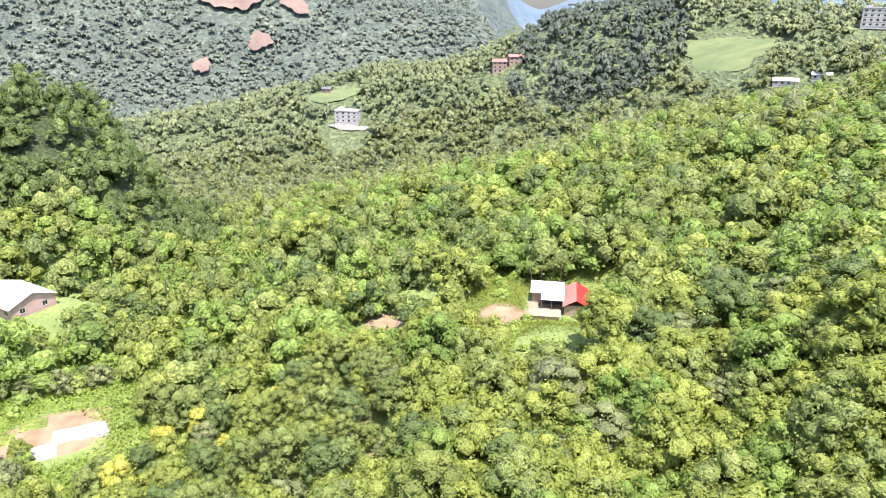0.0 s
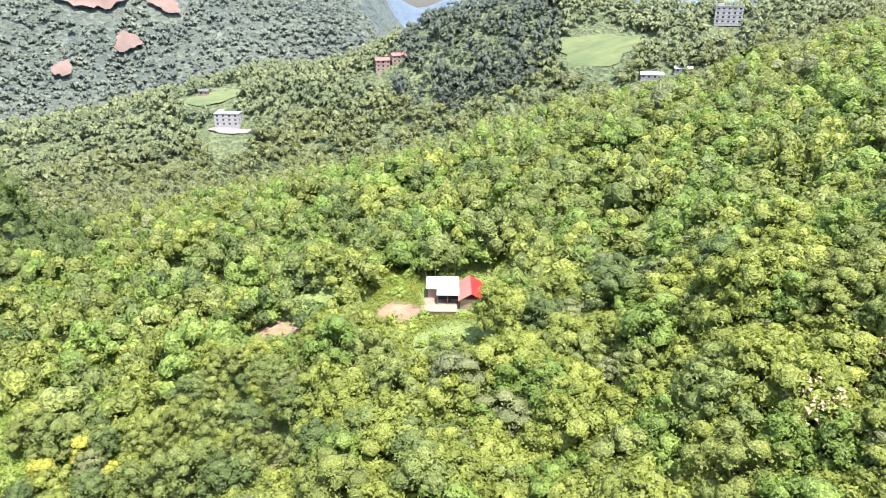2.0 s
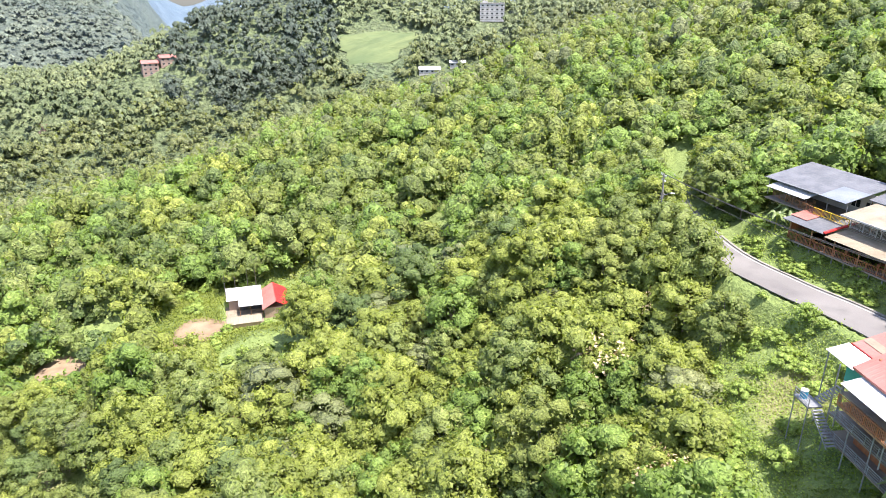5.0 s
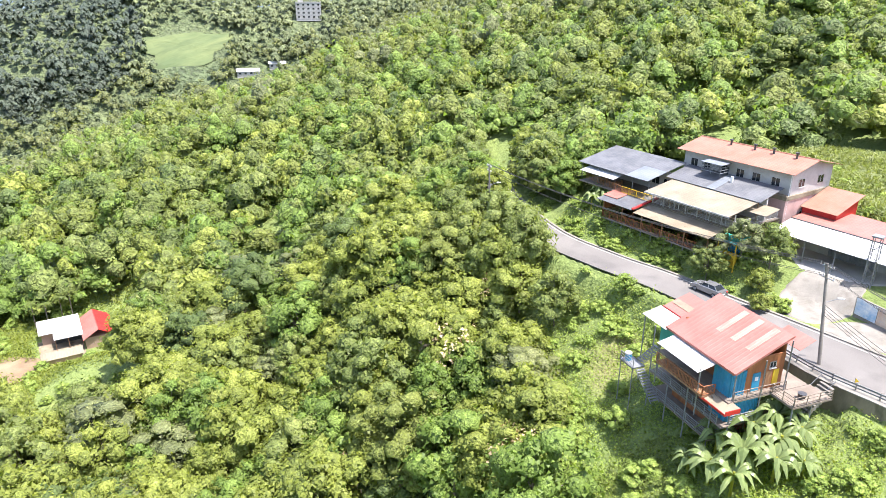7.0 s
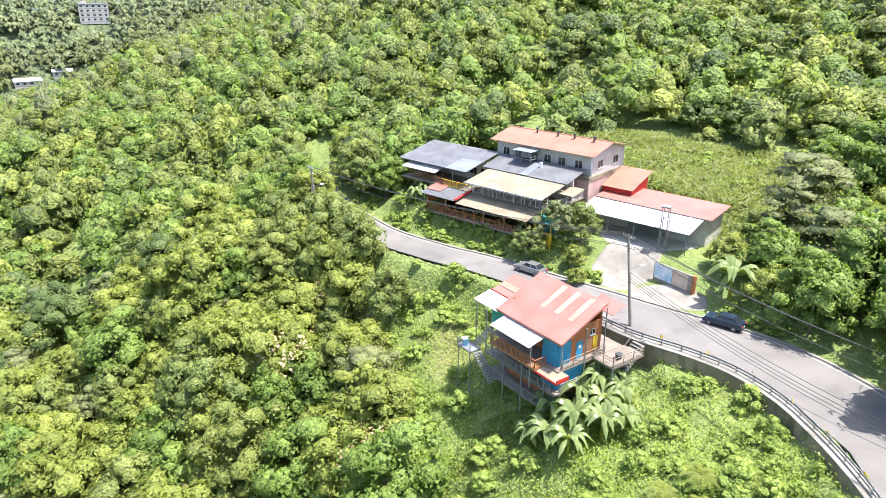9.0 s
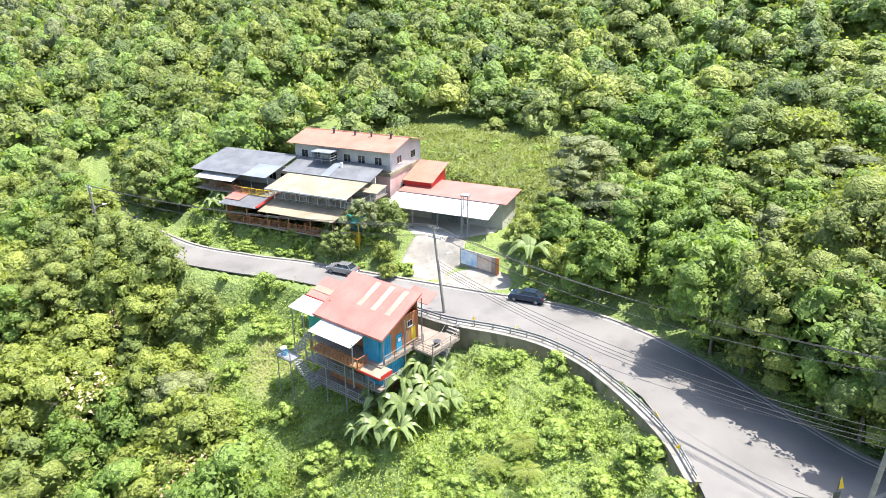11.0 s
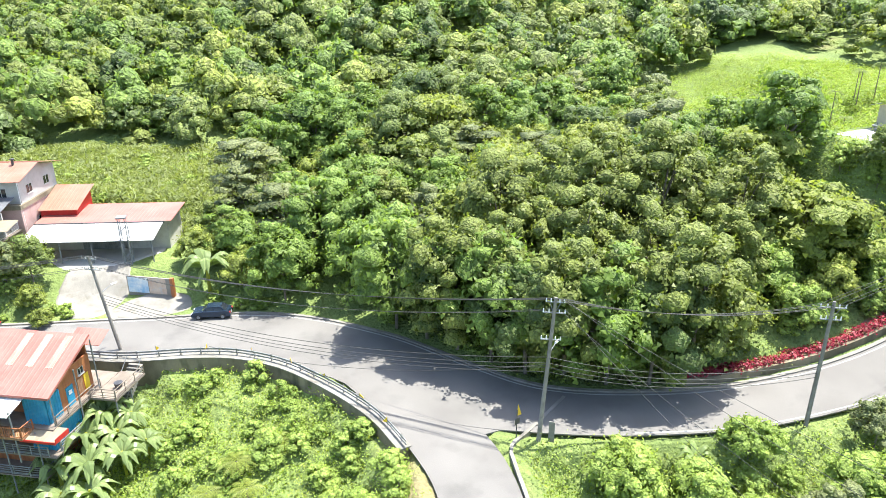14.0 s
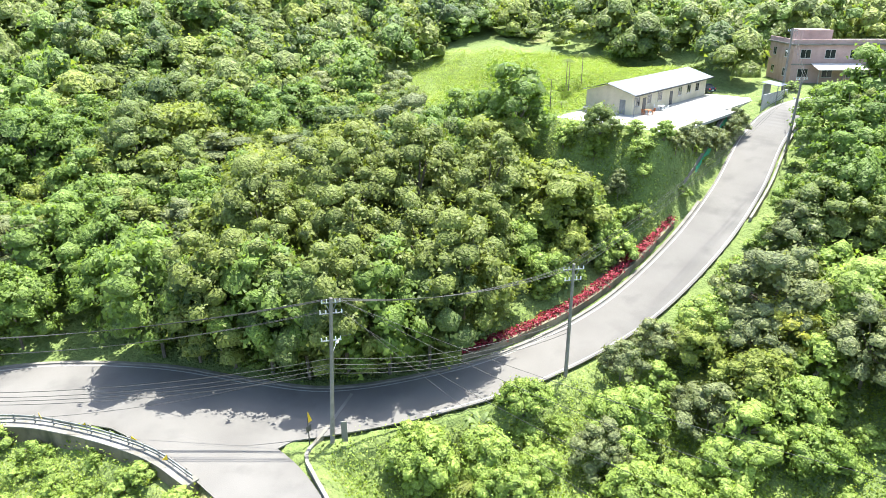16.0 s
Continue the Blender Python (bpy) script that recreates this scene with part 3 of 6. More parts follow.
for k in range(8, 40, 5):
    p = GUARD[min(k, len(GUARD) - 1)]
    f = thing("road_flag", pose(p.x + 0.3, p.y + 0.3, 0.15, 0, 0, 40 * k), "small yellow warning flag on a thin stick", "flag", "flags along the bend")
    part("stick", beam(bmesh.new(), (0, 0, 0), (0, 0, 1.1), 0.02, 5), STEEL, f)
    bm = bmesh.new()
    va = [bm.verts.new(v) for v in ((0, 0.012, 0.55), (0.45, 0.02, 0.65), (0, 0.012, 1.1), (0, -0.012, 0.55), (0.45, -0.02, 0.65), (0, -0.012, 1.1))]
    for q in ((0, 1, 2), (5, 4, 3), (0, 3, 4, 1), (1, 4, 5, 2), (2, 5, 3, 0)):
        bm.faces.new([va[i] for i in q])
    part("cloth", bm, YELLOW, f)


def stretch_of(line, y0, y1):
    return [p for p in line if y1 <= p.y <= y0]


bed_line = [Vector((p.x, p.y, p.z)) for p in stretch_of(ROAD, -32, -68)]
bed = band(bed_line, 4.0, 4.35, -0.6, 0.75, "flower_bed_wall", CONCRETE_OLD)
tagged(bed, "low brown stone wall of the roadside flower bed", "wall", kind="structure")
hall_line = [Vector((p.x, p.y, p.z)) for p in stretch_of(ROAD, -71, -92)]
hw = band(hall_line, 5.2, 5.7, -0.5, 3.0, "yard_wall", CONCRETE)
tagged(hw, "pale concrete retaining wall of the yard", "wall", kind="structure")
band(hall_line[4:-2], 5.1, 5.17, 0.4, 2.7, "net", GREEN_NET, hw, "faded green mesh netting")
for lo, hi in ((-70, -100),):
    edge = band([Vector((p.x, p.y, p.z)) for p in stretch_of(ROAD, lo, hi)], -3.75, -3.45, -0.3, 0.55, "low_wall", CONCRETE)
    tagged(edge, "low pale concrete wall at the road's edge", "wall", kind="structure")


# ---- houses ----
def corrugated(x0, x1, y, z0, z1, rib=0.3, deep=0.05):
    """An upright ribbed sheet in the plane y, facing -y."""
    bm = bmesh.new()
    n = max(1, int((x1 - x0) / rib))
    pts = []
    for k in range(n):
        a, w = x0 + (x1 - x0) * k / n, (x1 - x0) / n
        pts += [(a, 0), (a + 0.4 * w, 0), (a + 0.5 * w, -deep), (a + 0.9 * w, -deep)]
    pts.append((x1, 0))
    lo = [bm.verts.new((x, y + d, z0)) for x, d in pts]
    hi = [bm.verts.new((x, y + d, z1)) for x, d in pts]
    b0, b1 = [bm.verts.new((x, y + 0.08, z)) for x, z in ((x0, z0), (x0, z1))], [bm.verts.new((x, y + 0.08, z)) for x, z in ((x1, z0), (x1, z1))]
    for k in range(len(pts) - 1):
        bm.faces.new((lo[k], lo[k + 1], hi[k + 1], hi[k]))
    bm.faces.new((b0[0], b1[0], b1[1], b0[1]))
    bm.faces.new((b0[1], b1[1], hi[-1], *hi[-2::-1]))
    bm.faces.new((lo[0], *b0[:1], b1[0], *lo[:0:-1]))
    bmesh.ops.recalc_face_normals(bm, faces=bm.faces)
    return bm


def turned(bm, m):
    bmesh.ops.transform(bm, matrix=m, verts=bm.verts)
    return bm


def steps(x0, x1, y, z, n, run, rise):
    """A flight that rises along +y."""
    return boxes(*[(x0, x1, y + k * run, y + (k + 1) * run + 0.03, z + k * rise - 0.06, z + (k + 1) * rise) for k in range(n)])


def chalet():
    c = thing("chalet", pose(*CHALET, 0, 0, 0, CHALET_TURN), "three-level timber and blue container house with a pink-red sheet roof", "house")
    # Floors
    part("upper_floor", boxes((-0.6, 9.9, -0.4, 9.2, -0.02, 0.16)), DECK, c)
    part("middle_floor", boxes((-1.2, 9.9, -0.8, 5.5, -2.62, -2.48)), DECK, c)
    part("lower_floor", boxes((-1.2, 8.6, -0.9, 5.0, -4.92, -4.8)), DECK, c)
    # Upper storey
    part("wall", boxes((0.4, 6.8, 1.6, 1.75, 0.16, 3.2), (0.4, 0.55, 1.75, 6.4, 0.16, 4.2), (0.55, 9.1, 6.25, 6.4, 0.16, 4.9)), ORANGE_WOOD, c)
    part("container", turned(corrugated(0, 1.7, 0, 0.16, 2.75), pose(9.2, 0.25, 0, 0, 0, 90)), BLUE, c, "sky-blue corrugated steel")
    part("container", corrugated(6.9, 9.15, 0.2, 0.16, 2.75), BLUE, c, "sky-blue corrugated steel")
    part("gable_wall", boxes((9.05, 9.17, 1.95, 2.75, 0.16, 3.6), (9.05, 9.17, 3.75, 6.4, 0.16, 3.9), (9.05, 9.17, 2.75, 3.75, 2.25, 3.8)), ORANGE_WOOD, c)
    door = part("door", boxes((9.12, 9.2, 2.78, 3.72, 0.18, 2.22), bevel=0.02), BLUE, c, "pale blue door with a round white mark")
    part("door_mark", turned(boxes((-0.2, 0.2, -0.2, 0.2, 0, 0.02)), pose(9.205, 3.25, 1.6, 0, 90, 0)), CERAMIC, door)
    for y in (4.3, 5.2):
        part("panel", boxes((9.175, 9.23, y, y + 0.7, 0.5, 2.2), bevel=0.02), WOOD if y < 5 else YELLOW, c)
    window(c, 9.17, 5.0, 2.45, 0.8, 0.7, "y", 1)
    window(c, 3.2, 1.6, 1.0, 1.4, 1.1)
    # Lower storeys
    part("container", turned(corrugated(0, 3.6, 0, -2.48, -0.05), pose(9.3, 0.2, 0, 0, 0, 90)), BLUE, c, "sky-blue corrugated steel")
    part("container", corrugated(7.0, 9.25, 0.15, -2.48, -0.05), BLUE, c, "sky-blue corrugated steel")
    part("wall", boxes((0.6, 6.9, 1.3, 1.45, -2.48, -0.02), (0.6, 0.75, 1.45, 5.2, -2.48, -0.02)), ORANGE_WOOD, c)
    part("wall", boxes((0.8, 8.2, 1.0, 1.15, -4.8, -2.62), (8.05, 8.2, 1.15, 4.6, -4.8, -2.62), (0.8, 0.95, 1.15, 4.6, -4.8, -2.62)), ORANGE_WOOD, c)
    window(c, 5.4, 1.0, -4.0, 1.3, 0.9)
    window(c, 3.0, 1.3, -1.6, 1.2, 0.9)
    # Roofs
    roof = part("roof", sheet_roof(-0.1, 9.9, -0.2, 6.1, 3.2, 6.05), ROOF_RED, c, "faded pink-red ribbed sheet")
    strip = plain("bleached_sheet", (0.36, 0.19, 0.15), (0.42, 0.25, 0.2), 0.55, coarse=0.5, fine=5, bump=0.05, stain=(0.36, 0.15, 0.12), stained=0.7)
    for x in (3.9, 5.9, 7.9):
        part("skylight", sheet_roof(x, x + 0.7, 2.5, 5.8, 4.441, 5.934, 0.01, 0.35, 0.014), strip, roof, "pale bleached strip")
    part("fascia", boxes((-0.12, 9.92, -0.26, -0.2, 3.0, 3.24)), ROOF_RED, roof)
    for x in (9.9,):
        part("verge", turned(boxes((0, 0.06, 0, 6.95, -0.2, 0.03)), pose(x, -0.2, 3.2, math.degrees(math.atan2(2.85, 6.3)))), ROOF_RED, roof)
    part("back_roof", sheet_roof(7.4, 10.7, 6.2, 8.0, 4.9, 5.65), ROOF_RED, c)
    part("side_roof", sheet_roof(-4.4, -0.15, 2.7, 6.0, 3.2, 4.3), ROOF_RED, c, "pink-red sheet with a tan strip")
    part("strip", sheet_roof(-4.2, -0.3, 3.6, 4.4, 3.56, 3.83, 0.01), ROOF_TAN, c)
    part("fascia", boxes((-4.45, -0.15, 2.6, 2.67, 3.0, 3.22)), RED, c)
    part("white_roof", sheet_roof(-4.7, -0.6, 0.2, 2.55, 2.5, 3.1), ROOF_WHITE, c, "white sheet")
    part("awning", sheet_roof(1.2, 7.4, -2.2, 0.2, 2.35, 2.95), ROOF_WHITE, c, "white sheet awning over the balcony")
    part("corner_roof", sheet_roof(7.6, 10.9, -1.6, 0.1, -0.25, 0.1), ROOF_TAN, c, "small tan roof with a red edge")
    part("corner_fascia", boxes((7.55, 10.95, -1.68, -1.61, -0.4, -0.16), (10.91, 10.97, -1.6, 0.1, -0.36, 0.1)), RED, c)
    # Balconies
    part("balcony_floor", boxes((1.0, 8.0, -1.9, -0.4, -0.12, 0.08)), WOOD, c)
    railing(c, 1.0, -1.85, 8.0, -1.85, 0.08, ORANGE_WOOD, 1.0, 0.2, name="wooden_balustrade")
    railing(c, 8.0, -1.85, 8.0, -0.4, 0.08, ORANGE_WOOD, 1.0, 0.2, name="wooden_balustrade")
    railing(c, -1.1, -0.75, 9.2, -0.75, -2.48, STEEL, 0.95, 0, 3)
    railing(c, -1.1, -0.85, 8.5, -0.85, -4.8, STEEL, 0.95, 0, 3)
    railing(c, 8.5, -0.85, 8.5, 3.5, -4.8, STEEL, 0.95, 0, 3)
    railing(c, 9.8, 0.2, 9.8, 3.8, -2.48, STEEL, 0.95, 0, 3)
    railing(c, 9.85, 0.2, 9.85, 6.4, 0.16, DECK, 0.95, 0, 2)
    part("entrance_deck", boxes((9.95, 12.6, 4.6, 9.4, -0.02, 0.16)), DECK, c)
    railing(c, 12.55, 4.7, 12.55, 9.3, 0.16, DECK, 1.0, 0, 2)
    railing(c, 9.95, 4.7, 12.5, 4.7, 0.16, DECK, 1.0, 0, 2)
    for x, y, z0, z1 in ((-1.1, -0.75, -7, 2.9), (2.0, -0.8, -7, -2.5), (5.0, -0.8, -7, -0.1), (8.4, -0.8, -7, 0.0), (9.75, 0.15, -6, 3.2), (9.85, 3.4, -6, 3.9), (9.85, 6.2, -5, 5.5), (12.5, 4.7, -5, 0.1), (12.5, 7.0, -4, 0.1), (1.1, -1.8, -2.5, 2.5), (7.3, -1.8, -2.5, 2.6), (-0.9, 5, -6, 3.9), (-4.5, 0.5, -6, 2.5), (-4.3, 2.9, -5, 3.2), (-4.3, 5.8, -4, 4.2), (0.5, 4.5, -6, -4.9)):
        part("post", beam(bmesh.new(), (x, y, z0), (x, y, z1), 0.07, 6), STEEL, c)
    # Stairs at the side, with a landing that carries a tank
    part("landing", boxes((-4.6, -2.2, -2.2, -0.6, -2.75, -2.6)), STEEL, c)
    for n, run, rise, z, m in ((8, 0.28, 0.18, -2.6, pose(-3.2, -0.6, 0)), (12, 0.26, 0.19, -4.9, pose(1.3, -1.5, 0, 0, 0, 90))):
        stair = part("stairs", turned(beams(0.05, ((-0.52, 0, z - 0.1), (-0.52, n * run, z + n * rise - 0.1)), sides=5), m), STEEL, c)
        part("stringer", turned(beams(0.05, ((0.52, 0, z - 0.1), (0.52, n * run, z + n * rise - 0.1)), sides=5), m), STEEL, stair)
        for k in range(n):
            part("step", turned(boxes((-0.5, 0.5, k * run, (k + 1) * run, z + (k + 1) * rise - 0.05, z + (k + 1) * rise)), m), STEEL, stair)
    railing(c, -4.55, -2.15, -2.2, -2.15, -2.6, STEEL, 0.95, 0, 2)
    for x, y in ((-4.5, -2.1), (-2.3, -2.1)):
        part("post", beam(bmesh.new(), (x, y, -8), (x, y, -2.7), 0.06, 6), STEEL, c)
    part("lean_to", boxes((-2.2, 0.4, 0.9, 1.02, 0.1, 2.4)), TEAL, c, "pale teal boards")
    tank = thing("water_drum", pose(*CHALET, 0, 0, 0, CHALET_TURN) @ pose(-3.9, -1.6, -2.6), "blue plastic drum with a white lid", "drum")
    part("drum", beam(bmesh.new(), (0, 0, 0), (0, 0, 0.85), 0.36, 14), BLUE, tank)
    part("lid", beam(bmesh.new(), (0, 0, 0.85), (0, 0, 0.95), 0.38, 14), CERAMIC, tank)
    pot = thing("planter", pose(*CHALET, 0, 0, 0, CHALET_TURN) @ pose(11.6, 6.6, 0.16), "dark round planter standing on the deck", "planter")
    part("bowl", beam(bmesh.new(), (0, 0, 0), (0, 0, 0.6), 0.3, 12, 0.42), STEEL_DARK, pot)
    st = thing("concrete_stairs", pose(65.7, 19.3, -3.3, 0, 0, -112), "weathered concrete steps down beside the retaining wall", "stairs")
    for k in range(13):
        part("step", boxes((-0.75, 0.75, -3.9 + k * 0.3, -3.57 + k * 0.3, k * 0.255 - 0.3, (k + 1) * 0.255)), CONCRETE, st)
    for x in (-0.8, 0.8):
        part("handrail", beam(bmesh.new(), (x, -3.8, 0.9), (x, -0.1, 4.2), 0.04, 5), STEEL, st)


def seat_set(x, y, z, turn, mat):
    t = thing("garden_table", pose(x, y, z, 0, 0, turn), "small wooden terrace table", "table", "terrace tables")
    part("tabletop", boxes((-0.6, 0.6, -0.4, 0.4, 0.7, 0.75), bevel=0.01), mat, t)
    for a in (-0.5, 0.5):
        for b in (-0.3, 0.3):
            part("leg", boxes((a - 0.03, a + 0.03, b - 0.03, b + 0.03, 0, 0.7)), mat, t)
    for s in (-1, 1):
        ch = thing("terrace_chair", pose(x, y, z, 0, 0, turn) @ pose(0, s * 0.8, 0), "simple terrace chair beside a table", "chair", "terrace chairs")
        part("seat", boxes((-0.22, 0.22, -0.22, 0.22, 0.42, 0.46)), mat, ch)
        part("backrest", boxes((-0.22, 0.22, s * 0.2 - 0.02, s * 0.2 + 0.02, 0.46, 0.9)), mat, ch)
        for a in (-0.19, 0.19):
            for b in (-0.19, 0.19):
                part("leg", boxes((a - 0.02, a + 0.02, b - 0.02, b + 0.02, 0, 0.42)), mat, ch)


def inn():
    m = pose(*INN, 3.2, 0, 0, INN_TURN)
    c = thing("terrace_inn", m, "rambling hillside inn with stepped terraces and mixed sheet roofs", "house")
    # Lowest terrace
    part("terrace_floor", boxes((-0.5, 19, -0.3, 8, -0.2, 0)), DECK, c)
    railing(c, -0.4, -0.2, 18.9, -0.2, 0, ORANGE_WOOD, 1.05, 0.22, name="wooden_balustrade")
    railing(c, -0.4, -0.2, -0.4, 5, 0, ORANGE_WOOD, 1.05, 0.22, name="wooden_balustrade")
    for k in range(11):
        x = -0.3 + k * 1.9
        part("stilt", beam(bmesh.new(), (x, 0, -4.5), (x, 0, -0.2), 0.09, 6), STEEL, c)
        if k % 2 == 0:
            part("post", boxes((x - 0.07, x + 0.07, -0.15, 0, 0, 2.7)), WOOD, c)
    part("base_wall", boxes((-0.2, 18.8, 1.0, 1.25, -4, -0.2)), CONCRETE_OLD, c)
    part("back_wall", boxes((-0.5, 19, 6.2, 6.4, 0, 3.2)), WALL_WHITE, c)
    part("side_screen", boxes((-0.45, -0.3, 0, 4.5, 1.2, 2.6)), ORANGE_WOOD, c)
    part("low_roof", sheet_roof(-1.2, 6.0, -0.9, 4.2, 2.75, 3.55), ROOF_GREY, c, "grey and translucent sheets")
    part("red_roof", sheet_roof(-1.3, 1.6, 0.6, 4.4, 3.12, 3.72), ROOF_RED, c)
    part("red_edge", turned(boxes((5.9, 6.25, 0, 5.3, 0, 0.2)), pose(0, -0.9, 2.85, 9)), RED, c)
    part("tan_low_roof", sheet_roof(6.3, 19.3, -1.0, 2.6, 2.5, 3.2), ROOF_TAN, c, "weathered tan sheet")
    # Middle terrace
    part("middle_floor", boxes((-9, 20.6, 2.8, 13, 3.22, 3.4)), DECK, c)
    railing(c, 6.4, 2.9, 20.4, 2.9, 3.4, WALL_WHITE, 1.0, 0.16, name="white_lattice_rail")
    railing(c, 20.4, 2.9, 20.4, 12, 3.4, WALL_WHITE, 1.0, 0.16, name="white_lattice_rail")
    railing(c, 0.2, 2.9, 6.2, 2.9, 3.4, YELLOW, 1.0, 0.2, name="bamboo_rail")
    railing(c, -8.8, 4.2, 0.2, 2.9, 3.4, WOOD, 1.0, 0.2, name="wooden_rail")
    part("middle_wall", boxes((-7, 20.4, 9.0, 9.2, 3.4, 6.6), (-7, -6.8, 5, 9, 3.4, 6.2)), WALL_WHITE, c)
    for k in range(8):
        part("post", boxes((6.5 + k * 1.95, 6.6 + k * 1.95, 2.75, 2.85, 3.4, 5.3 + 0.02)), WALL_WHITE, c)
    part("lattice", beams(0.035, *[((6.6 + k * 0.65, 2.8, 4.4 if k % 2 else 5.2), (7.25 + k * 0.65, 2.8, 5.2 if k % 2 else 4.4)) for k in range(12)], sides=4), WALL_WHITE, c)
    part("terrace_roof", sheet_roof(6.0, 20.2, 1.4, 7.2, 5.3, 6.25), ROOF_TAN, c, "cream tan sheet")
    part("terrace_fascia", boxes((5.95, 20.25, 1.32, 1.39, 5.1, 5.32)), WALL_WHITE, c)
    part("corner_roof", sheet_roof(18.6, 22.4, 6.0, 9.0, 5.2, 5.7), ROOF_TAN, c)
    part("grey_roof", sheet_roof(-10.4, 4.4, 3.6, 12.2, 6.1, 7.8), ROOF_GREY, c, "dull grey sheet")
    part("pale_roof", sheet_roof(0.2, 4.6, 3.4, 7.6, 6.16, 7.02), ROOF_BLUE, c, "pale translucent sheet")
    part("grey_roof", sheet_roof(4.6, 20.4, 7.4, 12.6, 6.35, 7.6), ROOF_GREY, c, "dull grey sheet with a pale strip")
    part("pale_strip", sheet_roof(11.8, 13.2, 7.35, 12.5, 6.42, 7.65, 0.01), ROOF_BLUE, c)
    part("white_awning", sheet_roof(-8.6, -1.2, 2.4, 5.2, 5.2, 5.8), ROOF_WHITE, c)
    for x in (-9.8, -6, -2.4, 1.2, 4.4):
        part("post", beam(bmesh.new(), (x, 4.1, 3.4), (x, 4.1, 6.2), 0.06, 6), STEEL, c)
    for x in (5, 8.5, 12, 15.5, 20):
        part("post", beam(bmesh.new(), (x, 7.7, 3.4), (x, 7.7, 6.4), 0.06, 6), WOOD, c)
    for k in range(8):
        window(c, 1.5 + k * 2.3, 9.0, 4.3, 1.5, 1.2)
    # Upper block
    part("lower_wall", boxes((3, 21, 12.4, 23, 0, 5.9)), WALL_PINK, c, "pale pink plaster")
    part("balcony_band", boxes((2.9, 21.12, 12.3, 23.1, 5.92, 6.5)), CONCRETE_OLD, c)
    part("upper_wall", boxes((3.1, 20.9, 13.2, 22.9, 6.52, 9.7)), WALL_WHITE, c, "white plaster")
    for x in (3.1, 20.78):
        gb = bmesh.new()
        ids = [gb.verts.new(v) for v in ((x, 13.2, 9.71), (x, 22.9, 9.71), (x, 17.4, 10.9), (x + 0.12, 13.2, 9.71), (x + 0.12, 22.9, 9.71), (x + 0.12, 17.4, 10.9))]
        for q in ((0, 1, 2), (5, 4, 3), (0, 3, 4, 1), (1, 4, 5, 2), (2, 5, 3, 0)):
            gb.faces.new([ids[i] for i in q])
        bmesh.ops.recalc_face_normals(gb, faces=gb.faces)
        part("gable", gb, WALL_WHITE, c)
    r = part("main_roof", sheet_roof(2.4, 21.8, 12.0, 17.5, 9.75, 11.1), ROOF_FADED, c, "faded orange-pink ribbed sheet")
    part("main_roof", turned(sheet_roof(-21.8, -2.4, 0, 6.2, 9.75, 11.1), pose(0, 23.7, 0, 0, 0, 180)), ROOF_FADED, c, "faded orange-pink ribbed sheet")
    part("ridge_cap", beam(bmesh.new(), (2.4, 17.5, 11.1), (21.8, 17.5, 11.1), 0.12, 6), ROOF_FADED, r)
    for x in (8.5, 12.5, 15.5, 19):
        part("vent", beam(bmesh.new(), (x, 16.6, 10.8), (x, 16.6, 11.6), 0.16, 8), STEEL_DARK, r, "dark roof vent")
        part("vent_cap", beam(bmesh.new(), (x, 16.6, 11.6), (x, 16.6, 11.75), 0.28, 8), STEEL_DARK, r)
    for x in (5, 7.4, 10.5, 13, 15.6, 18.6):
        window(c, x, 13.2, 7.3, 1.3, 1.3)
    for y in (15.6, 20.2):
        window(c, 20.9, y, 7.4, 1.5, 1.2, "y", 1)
    window(c, 21.0, 16.8, 2.6, 1.2, 1.3, "y", 1)
    cage = part("roof_cage", beams(0.05, *[((a, b, 7.6), (a, b, 9.2)) for a in (8.6, 10.2, 11.8) for b in (10.2, 12.2)], *[((8.6, b, h), (11.8, b, h)) for b in (10.2, 12.2) for h in (8.0, 8.4, 8.8, 9.2)], *[((a, 10.2, h), (a, 12.2, h)) for a in (8.6, 11.8) for h in (8.0, 8.4, 8.8, 9.2)]), STEEL, c, "grey steel cage on the roof")
    part("cage_top", sheet_roof(8.4, 12, 10, 12.4, 9.24, 9.3), ROOF_BLUE, cage)
    part("chimney", beam(bmesh.new(), (13.6, 10.6, 7.1), (13.6, 10.6, 7.9), 0.22, 8), CERAMIC, c)
    part("pipe", beam(bmesh.new(), (20.95, 12.9, 0.5), (20.95, 12.9, 9.7), 0.06, 6), CERAMIC, c)
    # Red shed, car port
    part("shed", boxes((21.2, 26.0, 16.5, 21.5, 0, 4.5)), RED, c, "bright red sheet wall")
    part("shed_roof", sheet_roof(21.15, 26.4, 15.9, 22.2, 4.7, 6.6), ROOF_FADED, c)
    sg = bmesh.new()
    ids = [sg.verts.new(v) for v in ((26.02, 16.5, 4.5), (26.02, 21.5, 4.5), (26.02, 21.5, 6.3), (26.02, 16.5, 4.8), (25.9, 16.5, 4.5), (25.9, 21.5, 4.5), (25.9, 21.5, 6.3), (25.9, 16.5, 4.8))]
    for q in ((0, 1, 2, 3), (7, 6, 5, 4), (0, 4, 5, 1), (1, 5, 6, 2), (2, 6, 7, 3), (3, 7, 4, 0)):
        sg.faces.new([ids[i] for i in q])
    part("shed_gable", sg, RED, c)
    part("white_roof", sheet_roof(21.6, 38.4, 9.0, 13.4, 2.55, 3.5), ROOF_WHITE, c, "white sheet canopy")
    part("gutter", boxes((21.6, 38.5, 13.42, 13.6, 3.4, 3.62)), STEEL_DARK, c)
    part("red_long_roof", sheet_roof(21.6, 39.4, 13.6, 20.4, 3.6, 4.15), ROOF_RED, c, "faded red sheet")
